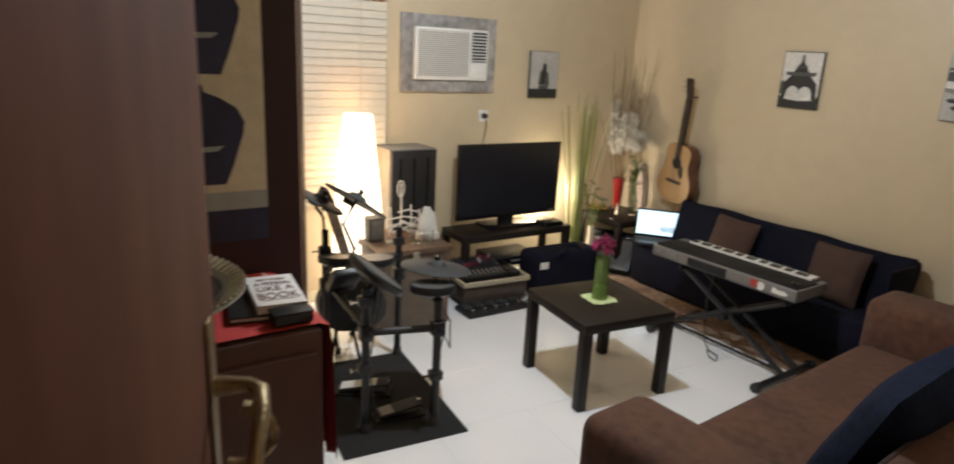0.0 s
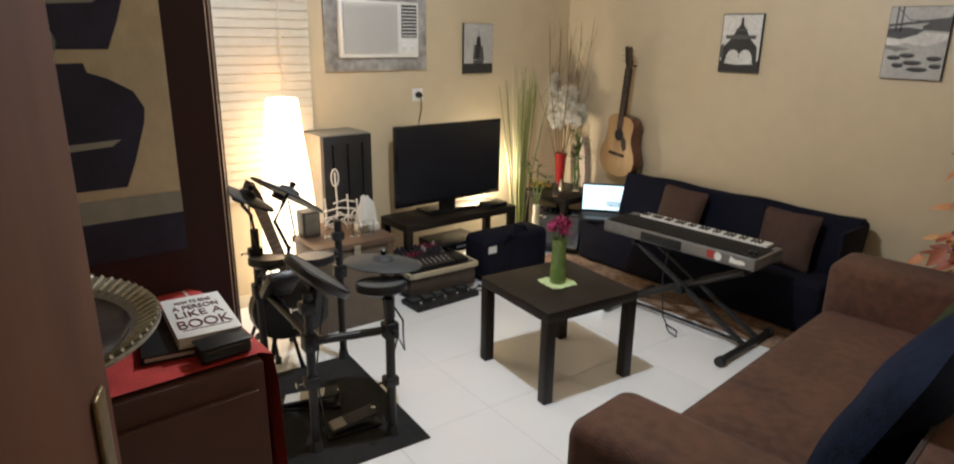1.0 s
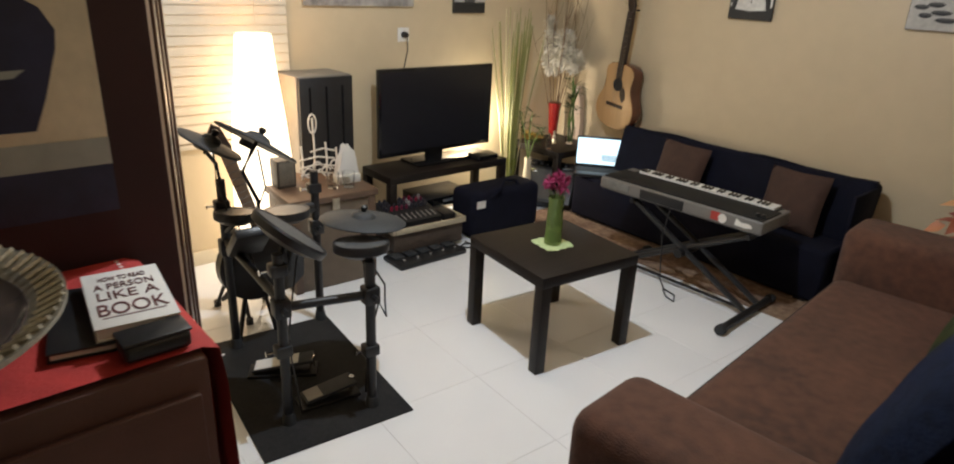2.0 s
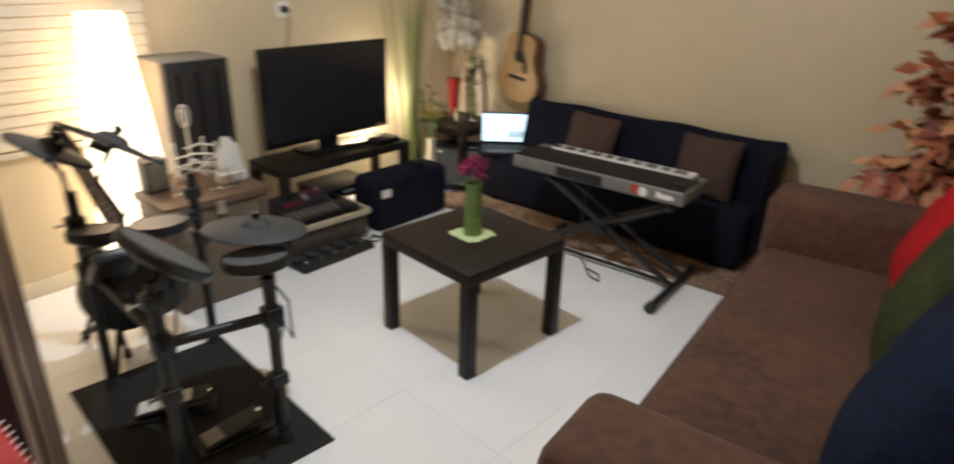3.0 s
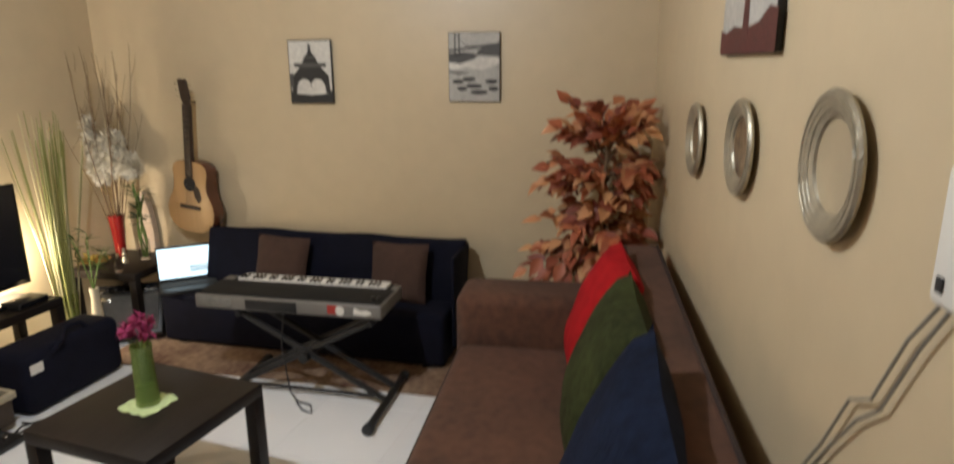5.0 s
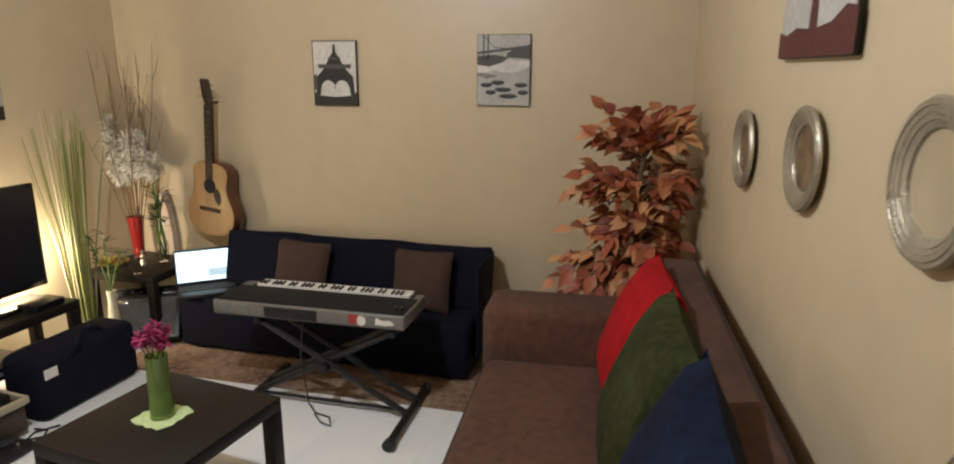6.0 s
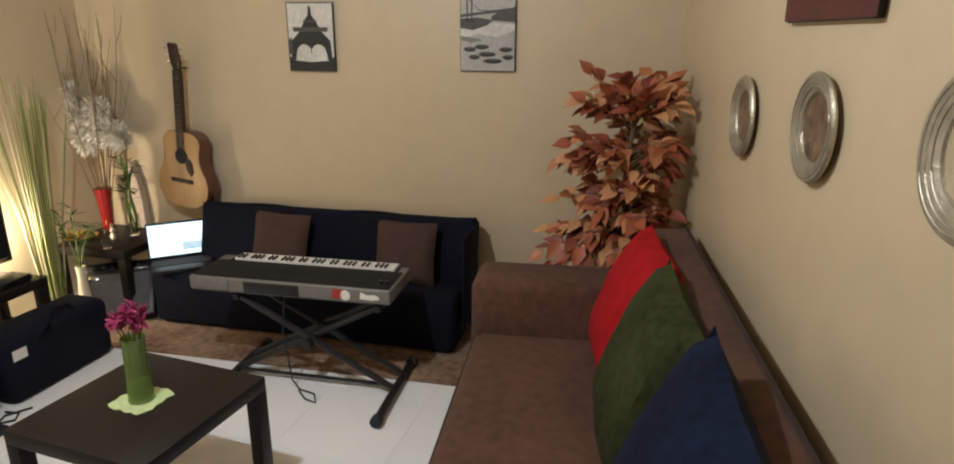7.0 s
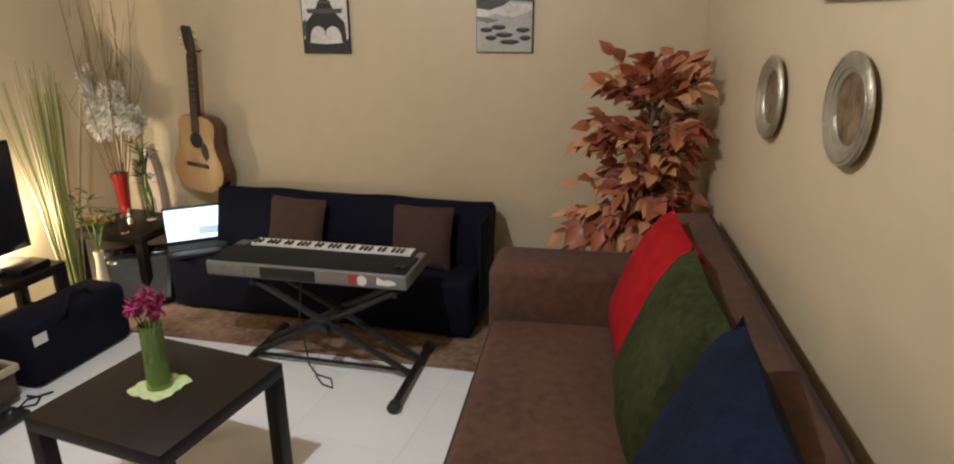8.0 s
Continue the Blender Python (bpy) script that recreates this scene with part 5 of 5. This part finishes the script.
for i in range(4):
    for j in range(9):
        part("knob", lathe(B(), [(0, 0.045), (0.011, 0.045), (0.009, 0.070), (0, 0.070)], 8, MM @ Matrix.Translation((-0.11 + 0.032 * i, -0.17 + 0.036 * j, 0))), KN[rnd.choice((0, 1, 2, 3, 2, 2, 2, 2, 2))], mx_, smooth=False)
for j in range(9):
    part("fader", box(B(), 0.045, 0.115, -0.173 + 0.036 * j, -0.167 + 0.036 * j, 0.045, 0.048, m=MM), KN[1], mx_, smooth=False)
part("side_gadget", box(B(), 0.84, 1.02, -1.70, -1.61, 0.17, 0.215, 0.008), BLACK, mc)
part("stand_leg", tube(B(), [(0.74, -2.06, 0.0), (1.04, -2.06, 0.06)], 0.012, 8), RACK, mc)
part("stand_leg", tube(B(), [(0.74, -1.60, 0.0), (1.04, -1.60, 0.06)], 0.012, 8), RACK, mc)
put((1.137, -1.895, 0), (1.041, -1.774, 0), -1.6, 1.0)
pb = thing("pedal_board", "flat black pedal board with stomp switches", "pedal board", (1.05, -1.9, 0))
PB = Matrix.Translation((1.14, -1.90, 0.0)) @ Matrix.Rotation(radians(0), 4, "Z")
part("base", box(B(), -0.10, 0.095, -0.23, 0.24, 0.0, 0.03, 0.008, PB), BLACK, pb)
for i in range(5):
    y = -0.18 + 0.09 * i
    pdl = part("switch_plate", box(B(), -0.075, 0.01, y - 0.035, y + 0.035, 0.03, 0.042, 0.004, PB), RUBBER, pb)
    part("switch", tube(B(), [PB @ Vector((0.05, y, 0.03)), PB @ Vector((0.05, y, 0.05))], 0.011, 8), CHROME, pdl)
put((0.948, -1.2, 0), (0.932, -1.10, 0), -3.2, 0.955)
bag = thing("equipment_bag", "soft dark navy equipment bag on the floor", "bag", (0.93, -1.19, 0))
part("body", box(B(), 0.80, 1.06, -1.50, -0.90, 0.0, 0.325, 0.05, seg=4), NAVY, bag)
part("zip", tube(B(), [(1.045, y, 0.29) for y in np.linspace(-1.46, -0.94, 10)], 0.005, 6), BLACK, bag)
part("label", box(B(), 1.059, 1.0625, -1.47, -1.40, 0.22, 0.27), PAPER, bag, "small white label")
part("strap", tube(B(), [(1.05, -1.35, 0.27), (1.085, -1.3, 0.34), (1.0, -1.2, 0.36), (1.0, -1.1, 0.35), (1.05, -1.05, 0.27)], 0.012, 8), NAVY, bag)
put((0.711, -0.507, 0), (0.785, -0.45, 0.02), -6.4, 1.0)
am = thing("guitar_amplifier", "tilted guitar amplifier with a grey cloth front", "amplifier", (0.80, -0.62, 0))
AM = Matrix.Translation((0.80, -0.62, 0.0)) @ Matrix.Rotation(radians(36), 4, "Z") @ Matrix.Rotation(radians(-42), 4, "X")
part("cabinet", box(B(), -0.19, 0.19, -0.02, 0.15, 0.035, 0.38, 0.012, AM), BLACK, am)
part("grille_cloth", box(B(), -0.165, 0.165, -0.026, -0.02, 0.06, 0.30, 0.003, AM), mat("grey_grille_cloth", (0.10, 0.097, 0.093), 0.85, var=0.25, scale=160), am)
part("badge", box(B(), -0.15, -0.10, -0.029, -0.026, 0.27, 0.29, 0.001, AM), CHROME, am)
part("control_strip", box(B(), -0.165, 0.165, -0.024, -0.02, 0.32, 0.365, 0.002, AM), GLOSSBLACK, am)
for i in range(6):
    part("knob", tube(B(), [AM @ Vector((-0.12 + 0.045 * i, -0.024, 0.343)), AM @ Vector((-0.12 + 0.045 * i, -0.034, 0.343))], 0.009, 8), BLACK, am)
part("handle", tube(B(), [AM @ Vector(p) for p in ((-0.08, 0.06, 0.38), (-0.05, 0.06, 0.41), (0.05, 0.06, 0.41), (0.08, 0.06, 0.38))], 0.008, 8), BLACK, am)
put((1.1, -1.57, 0), (1.05, -1.45, 0))
single("floor_cables", tube(B(), [(1.06, -1.56, 0.01), (1.12, -1.55, 0.006), (1.15, -1.60, 0.006), (1.10, -1.64, 0.006), (1.08, -1.58, 0.006), (1.14, -1.5, 0.006)], 0.005, 6), BLACK, "black cables coiled on the floor", "cable")

# ---- corner table things ----
put((0.35, -0.22, 0.45), (0.535, -0.165, 0.4235), 0, 0.905)
rv = thing("red_vase", "red glass vase with bare twigs and white plumes", "vase", (0.35, -0.22, 0.45))
VM = Matrix.Translation((0.35, -0.22, 0.451))
part("glass", lathe(B(), [(0, 0), (0.035, 0), (0.04, 0.1), (0.055, 0.30), (0.05, 0.30), (0.036, 0.1), (0.03, 0.012), (0, 0.012)], 24, VM), mat("translucent_red_glass", (0.24, 0.014, 0.012), 0.1, var=0.1, coat=0.5), rv)
rnd = random.Random(21)
for k in range(17):
    a, lean = rnd.uniform(0, 6.28), rnd.uniform(0.06, 0.36)
    hgt = rnd.uniform(0.85, 1.42)
    tip = Vector((0.35 + lean * math.cos(a), min(-0.04, -0.24 + 0.5 * lean * math.sin(a)), 0.5 + hgt))
    base = Vector((0.35, -0.22, 0.5))
    pts = [base.lerp(tip, f) + Vector((0.02 * math.sin(f * 7 + k), 0.012 * math.cos(f * 5 + k), 0)) * f for f in np.linspace(0, 1, 7)]
    tw = part("twig", tube(B(), pts, [0.0045 - 0.0033 * f for f in np.linspace(0, 1, 7)], 5), TWIG, rv)
    for j in range(3):
        q = pts[3 + j]
        e = q + Vector((rnd.uniform(-0.09, 0.09), rnd.uniform(-0.03, 0.03), rnd.uniform(0.12, 0.25)))
        part("twiglet", tube(B(), [q, q.lerp(e, 0.5) + Vector((0.01, 0, 0)), e], [0.0022, 0.0016, 0.0008], 4), TWIG, tw)
for k, (x, z, s) in enumerate(((0.20, 1.36, 0.10), (0.25, 1.22, 0.12), (0.33, 1.15, 0.13), (0.44, 1.13, 0.13), (0.30, 1.05, 0.10), (0.53, 1.10, 0.10), (0.40, 1.25, 0.12), (0.22, 1.10, 0.08))):
    bm = B()
    for j in range(620):
        d = Vector((rnd.gauss(0, 1), rnd.gauss(0, 0.6), rnd.gauss(0, 1))).normalized()
        p = Vector((x, -0.22, z)) + Vector((d.x, 0.6 * d.y, d.z)) * s * 0.75 * rnd.random() ** 0.6
        blade(bm, p, d + Vector((rnd.gauss(0, 0.5), 0, 0.3)), (rnd.random(), rnd.random(), 1), rnd.uniform(0.025, 0.05), 0.013, 0.4, 2)
    part("plume", bm, FEATHER, rv, "soft white plume")
put((0.60, -0.22, 0.45), (0.735, -0.19, 0.4235), 0, 0.912)
bb = thing("bamboo_plant", "curly lucky bamboo with dark leaves in glass", "plant", (0.60, -0.22, 0.45))
part("jar", lathe(B(), [(0, 0), (0.035, 0), (0.038, 0.14), (0.035, 0.14), (0.031, 0.01), (0, 0.01)], 20, Matrix.Translation((0.60, -0.22, 0.451))), CLEAR, bb)
for k in range(5):
    a = k * 1.26
    pts = [(0.60 + 0.03 * math.cos(a) * f + 0.02 * math.sin(f * 6 + k), -0.22 + 0.03 * math.sin(a) * f, 0.465 + (0.40 + 0.03 * k) * f) for f in np.linspace(0, 1, 8)]
    stalk = part("stalk", tube(B(), pts, 0.006, 6), STEM, bb)
    bm = B()
    for j in range(13):
        q = Vector(pts[4 + j % 4])
        ang = rnd.uniform(0, 6.28)
        blade(bm, q, (math.cos(ang), 0.7 * math.sin(ang), rnd.uniform(0, 0.9)), (0, 0, 1), rnd.uniform(0.07, 0.12), 0.016, 0.25, 3)
    part("leaves", bm, DARKLEAF, stalk)
put((0.49, -0.33, 0.45), (0.64, -0.255, 0.4235), 0, 0.93)
# pale slab stands in for the bright reflection on the wall behind
sl = thing("wall_glow_slab", "pale pink upright slab standing in for a wall reflection", "ornament", (0.50, -0.10, 0.45))
part("glow_slab", prism(B(), [(-0.06, 0), (0.07, 0), (0.065, 0.15), (0.045, 0.32), (0.01, 0.44), (-0.02, 0.43), (-0.045, 0.25)], -0.02, 0.03, Matrix.Translation((0.50, -0.10, 0.451)), 0.008), mat("pale_pink_glow", (0.62, 0.50, 0.40), 0.5, var=0.1), sl)
fg = thing("small_figure", "tiny pale standing ornament on the table", "ornament", (0.52, -0.35, 0.45))
part("figure", lathe(B(), [(0, 0), (0.022, 0), (0.02, 0.02), (0.012, 0.04), (0.018, 0.055), (0.008, 0.075), (0.012, 0.09), (0, 0.105)], 14, Matrix.Translation((0.52, -0.37, 0.451))), SILVER, fg)
gd = thing("gold_dish", "shallow golden dish with yellow leaves", "dish", (0.33, -0.42, 0.45))
part("dish", lathe(B(), [(0, 0), (0.06, 0), (0.10, 0.025), (0.096, 0.028), (0.055, 0.006), (0, 0.006)], 24, Matrix.Translation((0.33, -0.42, 0.451))), mat("gilt_dish", (0.45, 0.30, 0.08), 0.3, 0.8), gd)
bm = B()
for j in range(10):
    blade(bm, (0.33 + rnd.uniform(-0.05, 0.05), -0.42 + rnd.uniform(-0.05, 0.05), 0.465), (rnd.uniform(-1, 1), rnd.uniform(-1, 1), 0.6), (0, 0, 1), 0.09, 0.025, 0.3, 3)
part("leaves", bm, mat("yellow_leaf", (0.36, 0.26, 0.05), 0.6), gd)
an = thing("small_bottle", "small white glass bottle with flower stem", "bottle", (0.62, -0.54, 0.45))
part("bottle", lathe(B(), [(0, 0), (0.025, 0), (0.028, 0.05), (0.012, 0.09), (0.012, 0.12), (0, 0.12)], 16, Matrix.Translation((0.62, -0.54, 0.451))), CLEAR, an)

put((0.607, -0.805, 0), (0.643, -0.687, 0), 0, 0.93)
rd = thing("reed_vase", "tall green and cream reeds in a glass vase", "plant", (0.56, -0.80, 0))
part("vase", lathe(B(), [(0, 0), (0.05, 0), (0.055, 0.02), (0.05, 0.24), (0.062, 0.38), (0.058, 0.38), (0.045, 0.24), (0.048, 0.02), (0, 0.015)], 24, Matrix.Translation((0.56, -0.80, 0.0))), GREENGLASS, rd)
for k in range(54):
    a = rnd.uniform(0, 6.28)
    r = rnd.uniform(0.05, 0.34) if k > 16 else rnd.uniform(0.02, 0.12)
    top = Vector((max(0.36, 0.60 + 0.5 * r * math.cos(a)), -0.80 + 0.8 * r * math.sin(a), rnd.uniform(1.2, 1.5)))
    base = Vector((0.56 + 0.03 * math.cos(a), -0.80 + 0.03 * math.sin(a), 0.03))
    mid = base.lerp(top, 0.5) + Vector((-0.35 * (top.x - base.x), -0.2 * (top.y - base.y), 0)) * 0.5
    part("reed", tube(B(), [base, base.lerp(mid, 0.6), mid, mid.lerp(top, 0.5), top], [0.005, 0.005, 0.0045, 0.004, 0.002], 5), REED if k % 3 else REEDW, rd)
put((0.716, -0.736, 0), (0.758, -0.655, 0), 0, 0.95)
gp = thing("green_plant", "small green leafy plant in a white vase", "plant", (0.70, -0.72, 0.0))
part("pot", lathe(B(), [(0, 0), (0.04, 0), (0.036, 0.2), (0.024, 0.34), (0.028, 0.40), (0.023, 0.40), (0.018, 0.34), (0, 0.33)], 20, Matrix.Translation((0.70, -0.72, 0.0))), SKIRT, gp)
for j in range(6):
    a = j * 1.05
    tip = Vector((0.70 + 0.13 * math.cos(a), -0.72 + 0.07 * math.sin(a), rnd.uniform(0.62, 0.80)))
    pts = [Vector((0.70, -0.72, 0.38)).lerp(tip, f) + Vector((0, 0, 0.05 * math.sin(math.pi * f))) for f in np.linspace(0, 1, 6)]
    sprig = part("sprig", tube(B(), pts, 0.003, 5), STEM, gp)
    bm = B()
    for q in range(9):
        ang = rnd.uniform(0, 6.28)
        blade(bm, pts[2 + q % 4], (math.cos(ang), 0.6 * math.sin(ang), rnd.uniform(-0.2, 0.8)), (0, 0, 1), rnd.uniform(0.05, 0.085), 0.016, 0.3, 3)
    part("leaves", bm, DARKLEAF, sprig)

# ---- coffee table things ----
put((2.15, -1.765, 0.45), (2.076, -1.849, 0.45), 0, 0.968)
ctm = Matrix.Translation((2.15, -1.765, 0.45)) @ Matrix.Rotation(radians(-8), 4, "Z")
dl = thing("doily", "pale green scalloped doily on the coffee table", "doily", (2.15, -1.765, 0.45))
bm = B()
ring_o = []
for i in range(48):
    a = 2 * math.pi * i / 48
    sq = 0.078 / max(abs(math.cos(a)), abs(math.sin(a)))
    ring_o.append((min(sq, 0.098) + 0.004 * math.sin(12 * a), a))
c0 = bm.verts.new((0, 0, 0.004))
o = [bm.verts.new((r * math.cos(a), r * math.sin(a), 0.002 + 0.002 * math.sin(6 * a))) for r, a in ring_o]
o2 = [bm.verts.new((r * math.cos(a), r * math.sin(a), 0.0005)) for r, a in ring_o]
for i in range(48):
    bm.faces.new((c0, o[i], o[(i + 1) % 48]))
    bm.faces.new((o[i], o2[i], o2[(i + 1) % 48], o[(i + 1) % 48]))
bmesh.ops.transform(bm, matrix=ctm, verts=bm.verts)
part("cloth", bm, DOILY, dl)
gv = thing("flower_vase", "slim pale green glass vase with magenta flowers", "vase", (2.15, -1.765, 0.455))
m = Matrix.Translation((2.152, -1.765, 0.455))
vb = part("glass", lathe(B(), [(0, 0), (0.042, 0), (0.039, 0.05), (0.035, 0.2), (0.038, 0.225), (0.035, 0.225), (0.032, 0.2), (0.036, 0.012), (0, 0.01)], 28, m), MILKGREEN, gv, "translucent green glass")
part("water_stones", lathe(B(), [(0, 0.012), (0.035, 0.012), (0.0345, 0.07), (0, 0.072)], 20, m), mat("green_water_beads", (0.40, 0.50, 0.14), 0.3, var=0.4, scale=120), gv)
for k in range(6):
    a = k * 1.05
    part("stem", tube(B(), [(2.152 + 0.01 * math.cos(a), -1.765 + 0.01 * math.sin(a), 0.47), (2.152 + 0.018 * math.cos(a), -1.765 + 0.018 * math.sin(a), 0.66), (2.15 + 0.04 * math.cos(a), -1.765 + 0.04 * math.sin(a), 0.72)], 0.0025, 5), STEM, gv)
    bm = B()
    cc = Vector((2.15 + 0.036 * math.cos(a), -1.765 + 0.036 * math.sin(a), 0.73 + 0.018 * (k % 3)))
    for j in range(46):
        d = Vector((rnd.gauss(0, 1), rnd.gauss(0, 1), rnd.gauss(0.2, 0.9))).normalized()
        blade(bm, cc + d * 0.006, d, (rnd.random(), rnd.random(), 0.5), rnd.uniform(0.022, 0.036), 0.013, 0.4, 2)
    part("blossom", bm, PINK, gv, "ruffled magenta blossom")

# ---- autumn tree in the corner behind the sofa ----
put((3.66, -0.26, 0), (3.60, -0.44, 0), 0, 0.935)
tt = thing("artificial_tree", "artificial tree with orange and red autumn leaves", "plant", (3.66, -0.33, 0))
part("pot", lathe(B(), [(0, 0), (0.085, 0), (0.115, 0.70), (0.12, 0.72), (0.105, 0.72), (0.10, 0.66), (0, 0.66)], 24, Matrix.Translation((3.66, -0.26, 0))), BLACK, tt)
trunk = part("trunk", tube(B(), [(3.66, -0.26, 0.64), (3.665, -0.27, 0.8), (3.65, -0.27, 1.0), (3.67, -0.27, 1.42)], [0.02, 0.017, 0.012, 0.005], 8), TWIG, tt)
rnd = random.Random(33)


def oval_leaf(bm, p, d, up, length, width):
    """A pointed leaf folded along its rib, drooping to the tip."""
    d = Vector(d).normalized()
    side = d.cross(Vector(up))
    side = side.normalized() if side.length > 1e-4 else Vector((1, 0, 0))
    nrm = side.cross(d).normalized()
    rows = []
    for f, w in ((0.0, 0.04), (0.14, 0.55), (0.32, 0.98), (0.55, 0.86), (0.78, 0.42), (1.0, 0.02)):
        c = Vector(p) + d * (length * f) - nrm * (0.22 * length * f * f)
        e = side * (width * w * 0.5)
        lift = nrm * (width * w * 0.16)
        rows.append((bm.verts.new(c - e + lift), bm.verts.new(c), bm.verts.new(c + e + lift)))
    for a, b in zip(rows, rows[1:]):
        bm.faces.new((a[0], a[1], b[1], b[0]))
        bm.faces.new((a[1], a[2], b[2], b[1]))


leaves = B()
# two crowns of sprays, one above the other, with a gap between them
for zc, count, reach, rise in ((0.80, 26, 0.43, -0.06), (0.95, 18, 0.34, 0.02), (1.16, 24, 0.36, 0.02), (1.33, 17, 0.30, 0.13)):
    for k in range(count):
        a = 2 * math.pi * (k + rnd.uniform(-0.4, 0.4)) / count
        ln = reach * rnd.uniform(0.55, 1.0)
        st_ = Vector((3.665, -0.27, zc - 0.06 + rnd.uniform(-0.07, 0.05)))
        en = st_ + Vector((ln * math.cos(a), 0.62 * ln * math.sin(a), rise + rnd.uniform(-0.07, 0.10)))
        en.x = min(en.x, 3.80 + 0.04 * rnd.random())
        mid = st_.lerp(en, 0.5) + Vector((0, 0, 0.045))
        part("limb", tube(B(), [st_, mid, en], [0.005, 0.0035, 0.0015], 5), TWIG, trunk)
        out_d = (en - st_).normalized()
        for j in range(9):
            f = 0.30 + 0.75 * j / 8
            p = st_.lerp(en, f) + Vector((0, 0, 0.09 * f * (1 - f))) + Vector((rnd.gauss(0, 0.012), rnd.gauss(0, 0.012), rnd.gauss(0, 0.012)))
            turn_ = (-1) ** j * rnd.uniform(0.35, 1.1) if j < 8 else 0.0
            dd = Matrix.Rotation(turn_, 3, "Z") @ out_d + Vector((0, 0, rnd.uniform(-0.9, 0.3)))
            oval_leaf(leaves, p, dd, (rnd.gauss(0, 0.35), rnd.gauss(-0.5, 0.35), 1), rnd.uniform(0.085, 0.125), rnd.uniform(0.055, 0.075))
for v in leaves.verts:
    v.co.y = min(v.co.y, 0.42)
    v.co.x = min(v.co.x, 3.93)
tagged(part("crown", leaves, LEAF, tt, "orange and rust red autumn leaves"), kind="stuff")

# ---- floor tiles, laid a little askew to the walls ----
put()
tile_mesh = None
TILE_AT = Matrix.Translation((2.171, -2.359, 0)) @ Matrix.Rotation(radians(-5), 4, "Z")
PITCH = 0.482
for i in range(-6, 9):
    for j in range(-7, 7):
        cs = [TILE_AT @ Vector(((i + a) * PITCH, (j + b) * PITCH, 0)) for a in (0, 1) for b in (0, 1)]
        x0, x1, y0, y1 = min(c.x for c in cs), max(c.x for c in cs), min(c.y for c in cs), max(c.y for c in cs)
        if x1 < XA + 0.03 or x0 > 5.67 or y1 < -4.77 or y0 > -0.03:
            continue
        whole = x0 > XA and x1 < 5.7 and y0 > -4.8 and y1 < 0
        pose_m = TILE_AT @ Matrix.Translation(((i + 0.5) * PITCH, (j + 0.5) * PITCH, 0))
        if whole and tile_mesh is not None:
            ob = new("tile", tile_mesh)
            ob.matrix_world = pose_m
            ob.parent = floor
            continue
        w = PITCH / 2 - 0.001
        b = box(B(), -w, w, -w, w, -0.004, 0.0, 0.0006, seg=1)
        if not whole:
            bmesh.ops.transform(b, matrix=pose_m, verts=b.verts)
            for co, no in (((XA, 0, 0), (-1, 0, 0)), ((5.7, 0, 0), (1, 0, 0)), ((0, -4.8, 0), (0, -1, 0)), ((0, 0, 0), (0, 1, 0))):
                bmesh.ops.bisect_plane(b, geom=b.verts[:] + b.edges[:] + b.faces[:], plane_co=co, plane_no=no, clear_outer=True)
            if not b.faces:
                continue
        ob = part("tile", b, TILE, None, smooth=False)
        if whole:
            ob.matrix_world = pose_m
            tile_mesh = ob.data
        ob.parent = floor
